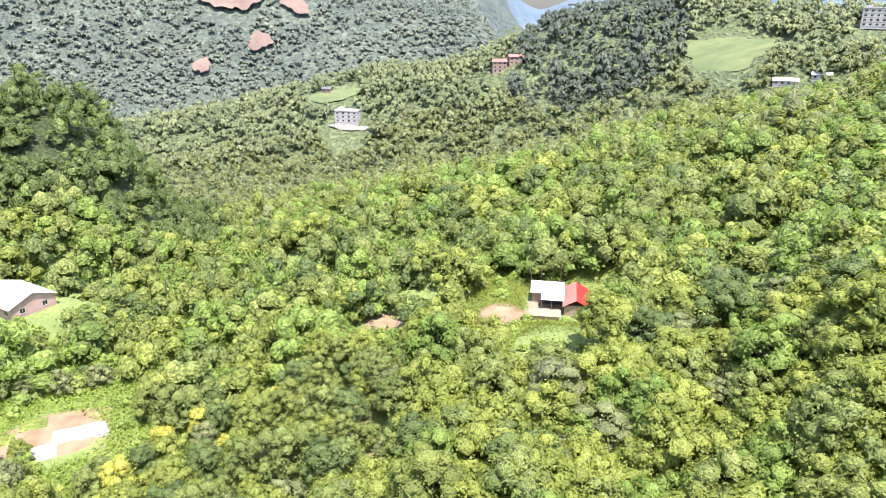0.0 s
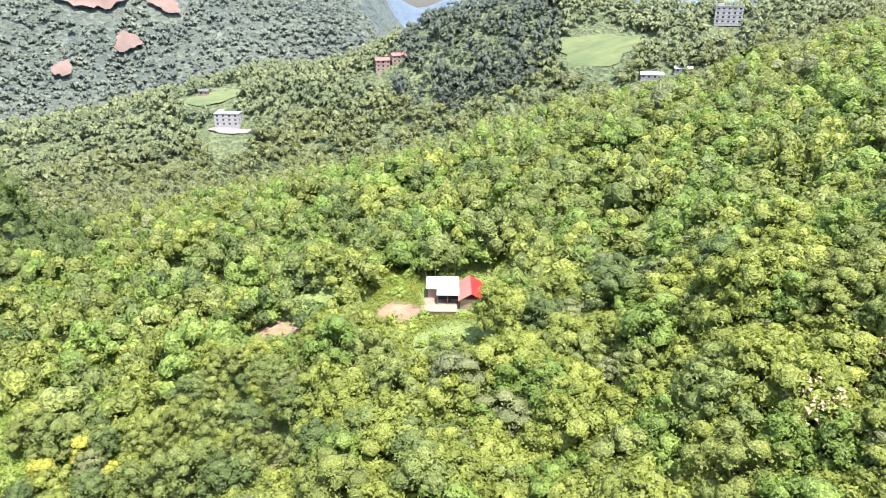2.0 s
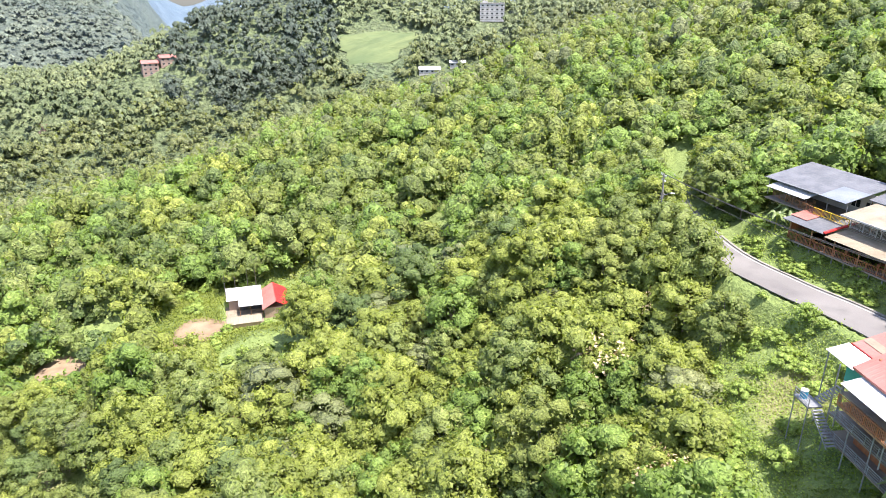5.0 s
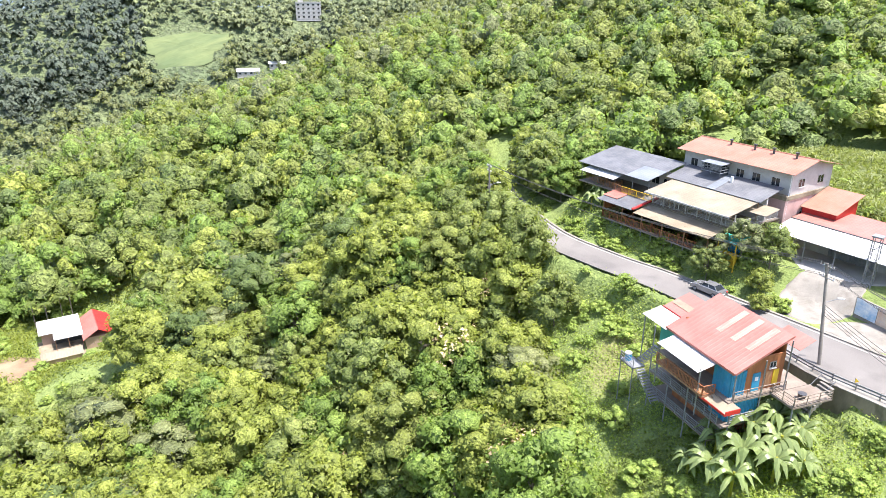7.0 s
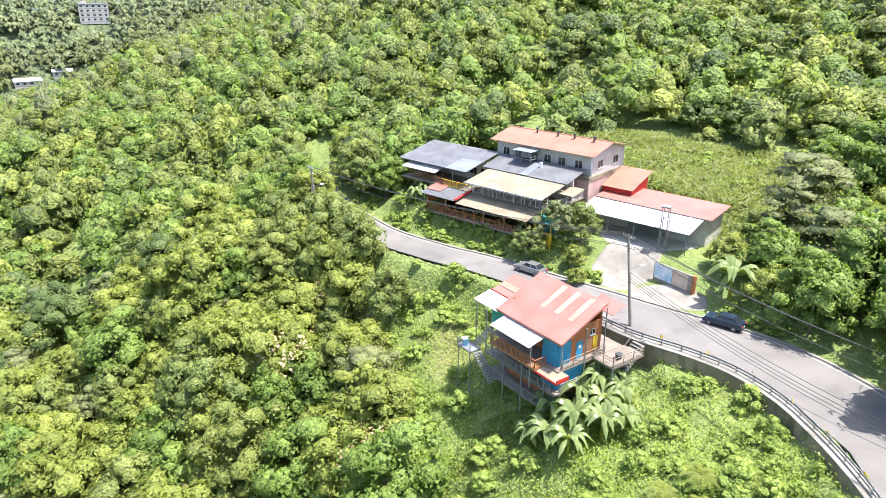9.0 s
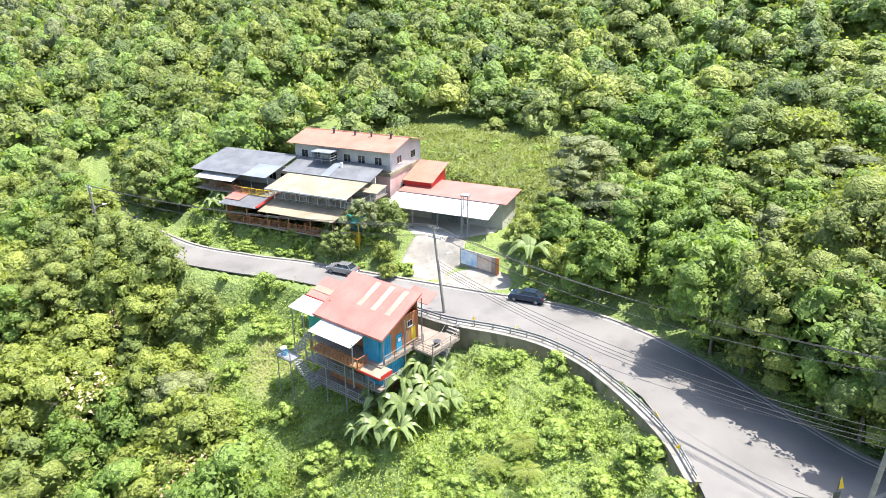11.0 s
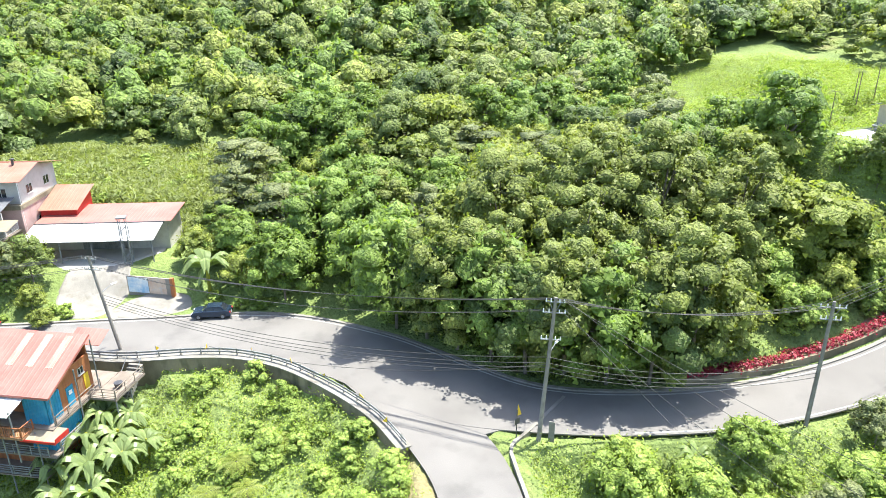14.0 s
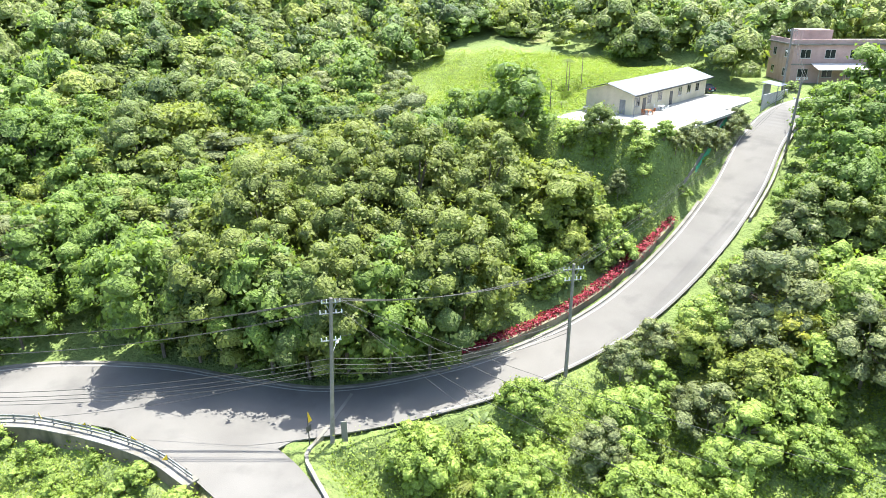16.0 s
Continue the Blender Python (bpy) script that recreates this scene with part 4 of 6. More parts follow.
    part("carport_wall", boxes((22, 38.6, 14.4, 14.6, -0.6, 3.4), (38.4, 38.6, 14.6, 20, -0.6, 3.6)), WALL_WHITE, c)
    for x in (22.4, 26.4, 30.4, 34.4, 38.0):
        part("post", beam(bmesh.new(), (x, 9.3, -0.8), (x, 9.3, 2.55), 0.08, 6), STEEL, c)
    part("shutter", corrugated(27, 33, 14.38, -0.55, 2.4), STEEL, c)
    # Teal porch with a yellow counter
    part("porch_roof", sheet_roof(19.8, 22.8, 0.2, 3.0, 2.5, 3.1), TEAL, c, "teal sheet porch roof")
    for x in (20, 22.6):
        part("porch_post", boxes((x - 0.06, x + 0.06, 0.3, 0.42, -2, 2.5)), YELLOW, c)
    part("porch_wall", boxes((20.0, 22.6, 2.6, 2.75, -1, 2.6)), BLUE, c)
    part("counter", boxes((20.2, 22.4, 0.6, 1.2, -1.5, 0.9), bevel=0.03), YELLOW, c)
    mural = thing("mural_wall", pose(82.9, 23.6, 0.7, 0, 0, math.degrees(math.atan2(-5.2, -2.1))), "rendered wall with faded blue and brown mural panels", "wall")
    part("wall", boxes((0, 6.0, 0, 0.25, -0.8, 2.2), bevel=0.02), CONCRETE, mural)
    part("panel", boxes((0.15, 2.9, -0.03, -0.004, 0.1, 2.1)), plain("mural_blue", (0.62, 0.66, 0.68), (0.25, 0.42, 0.6), 0.7, coarse=0.8, stain=(0.75, 0.75, 0.72), stained=0.7), mural)
    part("panel", boxes((3.0, 5.3, -0.03, -0.004, 0.1, 2.1)), plain("mural_brown", (0.45, 0.32, 0.24), (0.55, 0.45, 0.36), 0.7, coarse=0.8, stain=(0.4, 0.45, 0.5), stained=0.6), mural)
    part("pier", boxes((5.9, 6.3, -0.1, 0.35, -0.8, 2.3), bevel=0.02), ORANGE_WOOD, mural)
    world_m = m
    for x, y, z in ((3, 2, 0), (8, 2.4, 0), (13, 2.2, 0), (16.6, 2.4, 0), (-5.5, 5.2, 3.4), (-2.5, 4.8, 3.4), (9, 4.5, 3.4), (14, 4.6, 3.4)):
        p = world_m @ Vector((x, y, z))
        seat_set(p.x, p.y, p.z, INN_TURN, ORANGE_WOOD if z == 0 else WOOD)


def hall():
    m = pose(*HALL, 18.6, 0, 0, HALL_TURN)
    c = thing("long_hall", m, "long cream single-storey hall with a blue-grey sheet roof", "house")
    L, Wd = 25.5, 7.4
    part("wall", boxes((0, L, 0, 0.2, 0, 3.0), (0, L, Wd - 0.2, Wd, 0, 3.0), (0, 0.2, 0.2, Wd - 0.2, 0, 3.0), (L - 0.2, L, 0.2, Wd - 0.2, 0, 3.0)), WALL_CREAM, c)
    for x in (0.0, L - 0.2):
        gb = bmesh.new()
        ids = [gb.verts.new(v) for v in ((x, 0, 3.0), (x, Wd, 3.0), (x, Wd / 2, 4.1), (x + 0.2, 0, 3.0), (x + 0.2, Wd, 3.0), (x + 0.2, Wd / 2, 4.1))]
        for q in ((0, 1, 2), (5, 4, 3), (0, 3, 4, 1), (1, 4, 5, 2), (2, 5, 3, 0)):
            gb.faces.new([ids[i] for i in q])
        bmesh.ops.recalc_face_normals(gb, faces=gb.faces)
        part("gable", gb, WALL_CREAM, c)
    part("roof", sheet_roof(-0.8, L + 0.8, -0.9, Wd / 2, 2.95, 4.3), ROOF_BLUE, c, "blue-grey ribbed sheet")
    part("roof", turned(sheet_roof(-L - 0.8, 0.8, 0, Wd / 2 + 0.9, 2.95, 4.3), pose(0, Wd + 0.9, 0, 0, 0, 180)), ROOF_BLUE, c, "blue-grey ribbed sheet")
    part("fascia", boxes((-0.8, L + 0.8, -0.97, -0.91, 2.78, 3.0)), STEEL_DARK, c)
    for x in (1.6, 5.2, 8.6, 15.5, 18.8, 22):
        window(c, x, 0, 1.1, 1.3, 1.3)
    for x in (3.2, 12.0):
        d = part("door", boxes((x, x + 0.95, -0.06, -0.004, 0, 2.1), bevel=0.015), STEEL_DARK, c, "grey door")
        part("handle", boxes((x + 0.8, x + 0.86, -0.12, -0.06, 0.95, 1.1)), STEEL, d)
    d = part("door", boxes((-0.06, -0.004, 1.0, 1.9, 0, 2.1), bevel=0.015), STEEL, c, "grey door in the gable end")
    part("canopy_post", beam(bmesh.new(), (-0.6, -0.7, 0), (-0.6, -0.7, 2.9), 0.06, 6), STEEL, c)
    yard = thing("hall_yard", pose(0, 0, 0), "bright pale concrete yard in front of the hall", "yard", kind="structure")
    part("slab", turned(boxes((-8, 27, -8.2, -0.002, -0.3, 0.05)), m), YARD, yard)
    part("slab", turned(boxes((-8, 13, -10, -8.202, -0.3, 0.048)), m), YARD, yard)
    part("slab", turned(boxes((-8, -0.002, -0.001, 7.6, -0.3, 0.046)), m), YARD, yard)
    for x, y, mat in ((-1.4, 4.6, RED), (-1.6, 6.2, STEEL), (2.0, -1.6, ORANGE_WOOD), (6.4, -1.4, CERAMIC), (-1.5, 3.2, RED)):
        p = m @ Vector((x, y, 0.03))
        seat_set(p.x, p.y, p.z, HALL_TURN + 30 * x, mat)


def block_house(name, label, m, L, D, storeys, wall, roofing, flat=True, wins=5):
    c = thing(name, m, label, "house")
    h = storeys * 3.1
    part("wall", boxes((0, L, 0, D, -1.5, h)), wall, c)
    if flat:
        part("roof", boxes((-0.35, L + 0.35, -0.35, D + 0.35, h, h + 0.25), bevel=0.03), roofing, c)
        part("parapet", boxes((-0.2, L + 0.2, -0.2, 0, h + 0.25, h + 0.9), (-0.2, 0, 0, D, h + 0.25, h + 0.9), (L, L + 0.2, 0, D, h + 0.25, h + 0.9)), wall, c)
        part("stair_head", boxes((L * 0.1, L * 0.3, D * 0.3, D * 0.8, h + 0.25, h + 2.2)), wall, c)
    else:
        part("roof", sheet_roof(-0.5, L + 0.5, -0.6, D / 2, h - 0.05, h + D * 0.2), roofing, c)
        part("roof", turned(sheet_roof(-L - 0.5, 0.5, 0, D / 2 + 0.6, h - 0.05, h + D * 0.2), pose(0, D + 0.6, 0, 0, 0, 180)), roofing, c)
        for x in (0.0, L - 0.15):
            gb = bmesh.new()
            ids = [gb.verts.new(v) for v in ((x, 0, h), (x, D, h), (x, D / 2, h + D * 0.18), (x + 0.15, 0, h), (x + 0.15, D, h), (x + 0.15, D / 2, h + D * 0.18))]
            for q in ((0, 1, 2), (5, 4, 3), (0, 3, 4, 1), (1, 4, 5, 2), (2, 5, 3, 0)):
                gb.faces.new([ids[i] for i in q])
            bmesh.ops.recalc_face_normals(gb, faces=gb.faces)
            part("gable", gb, wall, c)
    for s in range(storeys):
        part("floor_band", boxes((-0.08, L + 0.08, -0.08, -0.004, s * 3.1 - 0.1, s * 3.1 + 0.12)), CONCRETE, c)
        for k in range(wins):
            window(c, L * (k + 0.5) / wins, 0, s * 3.1 + 1.0, min(1.7, L / wins * 0.55), 1.4)
        for k in range(2):
            window(c, 0, D * (k + 0.5) / 2, s * 3.1 + 1.0, 1.3, 1.3, "y", -1)
            window(c, L, D * (k + 0.5) / 2, s * 3.1 + 1.0, 1.3, 1.3, "y", 1)
    return c


def hut():
    m = pose(*HUT, -29, 0, 0, HUT_TURN)
    c = thing("farm_hut", m, "small farm hut with white and red sheet roofs", "hut")
    part("yard", boxes((-0.6, 7, -2.6, 8, -1.2, 0.02)), CONCRETE_OLD, c)
    part("wall", boxes((0.2, 6.6, 6.2, 9.5, 0, 2.4)), WALL_BROWN, c)
    part("white_roof", sheet_roof(-0.2, 7.2, 5.6, 10, 2.5, 3.6), ROOF_WHITE, c, "white sheet")
    part("white_roof", sheet_roof(2.2, 7.2, 2.6, 6.0, 2.3, 3.0), ROOF_WHITE, c, "white sheet with dark stains")
    for x in (2.4, 4.6, 7):
        part("post", beam(bmesh.new(), (x, 2.8, 0), (x, 2.8, 2.3), 0.06, 5), WOOD, c)
    part("back_wall", boxes((2.4, 7, 5.6, 5.7, 0, 2.3)), STEEL_DARK, c)
    part("front_roof", sheet_roof(-0.4, 6.6, -3.2, -0.4, 1.2, 1.5), ROOF_TAN, c, "pale sheet")
    part("front_wall", boxes((-0.2, 6.4, -2.9, -2.7, -1.4, 1.1)), WALL_BROWN, c)
    part("red_wall", boxes((7.3, 11.6, 0.4, 9.6, -0.5, 2.3)), WALL_BROWN, c)
    part("red_roof", turned(sheet_roof(-10.2, 0.2, 0, 2.9, 2.2, 3.9), pose(6.9, 0, 0, 0, 0, -90) @ pose(0.0, 0, 0)), ROOF_RED, c, "red ribbed sheet")
    part("red_roof", turned(sheet_roof(-0.2, 10.2, 0, 2.9, 2.2, 3.9), pose(12.6, 0, 0, 0, 0, 90)), RED, c, "bright red ribbed sheet")


chalet()
inn()
hall()
hut()
block_house("hill_house", "two-storey pink-grey concrete house with a flat roof", pose(68.4, -111.5, 20.2, 0, 0, -125.5), 24, 10, 2, WALL_PINK, CONCRETE, True, 6)
porch = thing("porch_roof", pose(68.4, -111.5, 20.2, 0, 0, -125.5), "white sheet porch roof in front of the house", "porch")
part("sheet", sheet_roof(3, 11, -3.6, -0.3, 2.6, 3.3), ROOF_WHITE, porch)
for x in (3.2, 7, 10.8):
    part("post", beam(bmesh.new(), (x, -3.4, -0.5), (x, -3.4, 2.6), 0.06, 6), STEEL, porch)
shelter = thing("roadside_shelter", pose(64.5, -101.5, 18.6, 0, 0, -80), "small grey shelter beside the road", "shelter")
part("roof", sheet_roof(-1.6, 1.6, -1.4, 1.4, 2.6, 3.0), ROOF_BLUE, shelter)
part("wall", boxes((-1.3, 1.3, 1.0, 1.15, -0.5, 2.6)), WALL_WHITE, shelter)
for x in (-1.3, 1.3):
    part("post", beam(bmesh.new(), (x, -1.2, -0.5), (x, -1.2, 2.6), 0.06, 6), STEEL, shelter)
gate = thing("sheet_fence", pose(63.2, -97.0, 18.2, 0, 0, -80), "pale metal sheet fence along the road", "fence")
part("sheet", corrugated(0, 9, 0, -0.5, 1.9), ROOF_WHITE, gate)
block_house("white_farmhouse", "white-roofed farmhouse on the valley floor", pose(-119, 147, -37, 0, 0, -28), 15, 11, 1, WALL_PINK, ROOF_WHITE, False, 4)


# ---- poles and cables ----
def utility_pole(base, top, arms, label):
    base, top = Vector(base), Vector(top)
    c = thing("utility_pole", Matrix.Translation(base), label, "pole", "utility poles")
    v = top - base
    part("shaft", beam(bmesh.new(), (0, 0, -0.8), v, 0.2, 12, 0.13), POLE, c)
    side = Vector((0.35, 0.94, 0))
    ends = []
    for f, half in arms:
        p = v * f
        arm = part("crossarm", beam(bmesh.new(), p - side * half, p + side * half, 0.06, 6), STEEL, c)
        for s in (-0.95, -0.45, 0.45, 0.95):
            q = p + side * half * s
            part("insulator", beam(bmesh.new(), q, q + Vector((0, 0, 0.32)), 0.07, 7, 0.04), CERAMIC, arm, "white ceramic insulator")
            ends.append(base + q + Vector((0, 0, 0.32)))
    part("brace", beams(0.03, (v * (arms[0][0] - 0.08), v * arms[0][0] + side * arms[0][1] * 0.6), (v * (arms[0][0] - 0.08), v * arms[0][0] - side * arms[0][1] * 0.6)), STEEL, c)
    part("lamp_arm", beam(bmesh.new(), v * 0.62, v * 0.62 + Vector((0.9, -0.9, 0.5)), 0.035, 6), STEEL, c)
    part("lamp", beam(bmesh.new(), v * 0.62 + Vector((0.85, -0.85, 0.5)), v * 0.62 + Vector((1.3, -1.3, 0.5)), 0.12, 8, 0.08), CERAMIC, c, "white street lamp head")
    return ends, base, v


def cable(a, b, sag, r=0.022):
    a, b = Vector(a), Vector(b)
    cu = bpy.data.curves.new("cable", "CURVE")
    cu.dimensions, cu.bevel_depth, cu.bevel_resolution = "3D", r, 0
    sp = cu.splines.new("POLY")
    sp.points.add(14)
    for k in range(15):
        f = k / 14
        p = a.lerp(b, f) - Vector((0, 0, sag * 4 * f * (1 - f)))
        sp.points[k].co = (*p, 1)
    cu.materials.append(CABLE)
    return tagged(new("cable", cu), "thin dark overhead cable between the poles", "cable", "overhead cables")


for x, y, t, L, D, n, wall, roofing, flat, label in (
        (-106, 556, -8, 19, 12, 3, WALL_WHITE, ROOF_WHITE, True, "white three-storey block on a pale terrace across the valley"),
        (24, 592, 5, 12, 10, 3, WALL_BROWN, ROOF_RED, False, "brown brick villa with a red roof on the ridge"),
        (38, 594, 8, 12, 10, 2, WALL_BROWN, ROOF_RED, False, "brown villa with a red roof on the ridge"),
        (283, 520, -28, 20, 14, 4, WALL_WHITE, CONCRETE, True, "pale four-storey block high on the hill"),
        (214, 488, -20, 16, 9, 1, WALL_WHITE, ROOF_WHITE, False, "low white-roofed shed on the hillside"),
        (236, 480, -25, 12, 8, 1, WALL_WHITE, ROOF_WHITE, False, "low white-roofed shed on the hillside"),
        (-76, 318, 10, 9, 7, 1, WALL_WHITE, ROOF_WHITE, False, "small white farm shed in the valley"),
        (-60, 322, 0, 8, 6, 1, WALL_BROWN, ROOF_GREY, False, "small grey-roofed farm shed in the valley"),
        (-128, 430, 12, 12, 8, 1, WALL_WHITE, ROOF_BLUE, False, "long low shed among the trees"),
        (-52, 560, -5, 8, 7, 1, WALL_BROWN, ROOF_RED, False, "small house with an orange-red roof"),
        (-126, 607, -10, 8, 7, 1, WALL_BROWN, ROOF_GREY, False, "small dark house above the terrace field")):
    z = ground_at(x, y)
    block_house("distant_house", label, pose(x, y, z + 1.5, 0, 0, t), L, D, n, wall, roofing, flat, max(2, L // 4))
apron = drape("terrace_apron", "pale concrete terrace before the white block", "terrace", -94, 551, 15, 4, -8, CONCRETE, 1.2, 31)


ends_a, _, _ = utility_pole((76.0, 77.6, 0), (75.6, 77.8, 9.2), [(0.97, 0.9), (0.88, 0.7)], "grey concrete utility pole by the upper road")
ends_b, base_b, vb = utility_pole((69.0, 21.4, 0), (70.1, 23.2, 10.5), [(0.97, 0.8), (0.86, 0.9)], "leaning grey utility pole beside the chalet")
ends_c, base_c, vc = utility_pole((45.3, -17.0, 0), (46.2, -18.2, 12.9), [(0.97, 0.75), (0.9, 0.9), (0.72, 0.8)], "tall grey utility pole at the junction")
ends_d, base_d, vd = utility_pole((41.4, -39.4, -0.6), (42.1, -40.2, 12.3), [(0.96, 1.0), (0.88, 0.8)], "grey utility pole with crossarms above the bushes")
far_e, _, _ = utility_pole((52.6, -88.0, 15.2), (52.4, -88.4, 24.5), [(0.96, 0.8)], "grey utility pole on the far side of the upper road")
far_f, _, _ = utility_pole((64.6, -104.0, 19.0), (64.8, -104.4, 29.5), [(0.96, 0.8)], "grey utility pole near the hill house")
for k in range(4):
    cable(ends_b[k], ends_c[k], 1.6)
    cable(ends_c[k], ends_d[k], 1.2)
    cable(ends_d[k], far_e[k], 1.4)
    cable(ends_a[k], ends_b[k], 1.4)
    if k < 2:
        cable(ends_b[k + 4], ends_c[k + 5], 2.0)
        cable(ends_a[k + 5], ends_b[k + 5], 1.8)
        cable(far_e[k], far_f[k], 1.0)
        cable(ends_c[k], (22 - 6 * k, -38 - 8 * k, 4), 1.0)
        cable(ends_c[k + 4], (18 + 5 * k, -34 - 5 * k, -1), 1.2)
for h in (0.5, 0.53, 0.56, 0.6):
    cable(base_c + vc * h, base_d + vd * (h - 0.02), 1.3, 0.03)
    cable(base_b + vb * h, base_c + vc * h, 1.9, 0.03)
cable(ends_c[5], (70, -26, 2), 1.0)
cable(ends_c[8], (63, -32, 1.5), 0.8)
cable(base_c + vc * 0.55, (66, 12, 1), 1.5)

mast = thing("lattice_mast", pose(88.0, 24.3, 2.4), "grey steel lattice mast beside the car port", "mast")
for a in (-0.5, 0.5):
    for b in (-0.5, 0.5):
        part("leg", beam(bmesh.new(), (a, b, -0.6), (a * 0.8, b * 0.8, 6.4), 0.06, 5), STEEL, mast)
for s in (-1, 1):
    part("bracing", beams(0.03, *[((-0.5 * f, 0.5 * s, k), (0.5 * f, 0.5 * s, k + 0.9)) for k, f in ((0, 1), (0.9, -1), (1.8, 1), (2.7, -1), (3.6, 1), (4.5, -1))], *[((0.5 * s, -0.5 * f, k), (0.5 * s, 0.5 * f, k + 0.9)) for k, f in ((0, 1), (0.9, -1), (1.8, 1), (2.7, -1), (3.6, 1), (4.5, -1))]), STEEL, mast)
part("head", boxes((-0.6, 0.6, -0.6, 0.6, 6.4, 6.6), bevel=0.03), STEEL, mast)
sign = thing("road_sign", pose(46.3, -15.4, 0.05, 0, 0, -60), "yellow warning flag and dark sign on a post", "sign")
part("post", beam(bmesh.new(), (0, 0, -0.2), (0, 0, 2.6), 0.05, 6), STEEL_DARK, sign)
part("plate", boxes((-0.3, 0.3, -0.05, -0.02, 1.2, 1.8), bevel=0.01), STEEL_DARK, sign)
bm = bmesh.new()
va = [bm.verts.new(v) for v in ((0, 0.02, 2.0), (0.55, 0.02, 1.95), (0.1, 0.02, 3.1), (0, -0.01, 2.0), (0.55, -0.01, 1.95), (0.1, -0.01, 3.1))]
for q in ((0, 1, 2), (5, 4, 3), (0, 3, 4, 1), (1, 4, 5, 2), (2, 5, 3, 0)):
    bm.faces.new([va[i] for i in q])
part("flag", bm, YELLOW, sign, "yellow triangular flag")
board = thing("notice_board", pose(44.6, -17.9, 0, 0, 0, 60), "pale narrow board beside the pole", "board")
part("panel", boxes((-0.25, 0.25, -0.04, 0.04, 0.3, 2.3), bevel=0.01), CONCRETE, board)
island = thing("junction_kerb", pose(0, 0, 0), "pale kerb around the junction corner", "kerb", kind="structure")
band(glide([(51, -21.5, 0), (46.8, -16.8, 0), (45.0, -14.6, 0), (42.6, -14.2, 0), (38, -14.0, -0.3), (32, -13.4, -0.9)]), -0.15, 0.15, -0.3, 0.2, "kerb_stone", CONCRETE, island)


# ---- cars ----
def car(name, m, label, paint):
    c = thing(name, m, label, "car")
    prof = [(-2.2, 0.35), (-2.22, 0.75), (-2.1, 0.95), (-1.55, 1.02), (1.15, 0.98), (2.0, 0.86), (2.2, 0.66), (2.18, 0.35)]
    bm = bmesh.new()
    sides = []
    for y, k in ((-0.86, 0), (-0.8, 1), (0.8, 1), (0.86, 0)):
        sides.append([bm.verts.new((x * (1 if k == 0 else 0.99), y, z if k == 0 else z + (0.05 if z > 0.7 else 0))) for x, z in prof])
    for a, b in zip(sides, sides[1:]):
        for k in range(len(prof)):
            j = (k + 1) % len(prof)
            bm.faces.new((a[k], a[j], b[j], b[k]))
    bm.faces.new(sides[0][::-1])
    bm.faces.new(sides[-1])
    bmesh.ops.recalc_face_normals(bm, faces=bm.faces)
    body = part("body", bm, paint, c)
    bm = bmesh.new()
    lo = [bm.verts.new(v) for v in ((-1.75, -0.76, 1.04), (1.05, -0.76, 1.02), (1.05, 0.76, 1.02), (-1.75, 0.76, 1.04))]
    hi = [bm.verts.new(v) for v in ((-1.15, -0.6, 1.44), (0.35, -0.6, 1.46), (0.35, 0.6, 1.46), (-1.15, 0.6, 1.44))]
    for k in range(4):
        bm.faces.new((lo[k], lo[(k + 1) % 4], hi[(k + 1) % 4], hi[k]))
    bm.faces.new(hi)
    bm.faces.new(lo[::-1])
    cabin = part("cabin_glass", bm, GLASS, c, "dark car windows")
    part("roof_panel", boxes((-1.2, 0.4, -0.63, 0.63, 1.452, 1.5), bevel=0.02), paint, cabin)
    for s in (-1, 1):
        for x0, x1 in ((-1.45, -1.2), (-0.45, -0.35), (0.6, 0.45)):
            part("pillar", beam(bmesh.new(), (x0 if x0 != -1.45 else -1.72, s * 0.77, 1.0), (x1, s * 0.62, 1.47), 0.045, 5), paint, cabin)
    for x in (-1.35, 1.4):
        for s in (-1, 1):
            w = part("wheel", beam(bmesh.new(), (x, s * 0.66, 0.32), (x, s * 0.88, 0.32), 0.32, 16), RUBBER, c)
            part("rim", beam(bmesh.new(), (x, s * 0.87, 0.32), (x, s * 0.895, 0.32), 0.2, 12), STEEL, w)
    for s in (-1, 1):
        part("headlight", boxes((2.1, 2.205, s * 0.62 - 0.16, s * 0.62 + 0.16, 0.66, 0.8), bevel=0.02), CERAMIC, c)
        part("tail_light", boxes((-2.24, -2.12, s * 0.66 - 0.14, s * 0.66 + 0.14, 0.72, 0.92), bevel=0.02), RED, c)
        part("mirror", boxes((0.7, 0.85, s * 0.9 - 0.1, s * 0.9 + 0.1, 0.98, 1.1), bevel=0.02), paint, c)
    part("number_plate", boxes((-2.25, -2.23, -0.25, 0.25, 0.55, 0.68)), CERAMIC, c)
    return c


car("silver_car", pose(76.5, 38.2, 0.035, 0, 0, 82), "silver hatchback parked at the roadside below the inn", CAR_SILVER)
car("dark_car", pose(75.2, 12.8, 0.035, 0, 0, 84), "dark blue saloon parked at the roadside", CAR_DARK)
car("yard_car", pose(*HALL, 18.64, 0, 0, HALL_TURN) @ pose(28.0, 1.5, 0, 0, 0, 70), "dark car parked at the end of the hall", CAR_DARK)
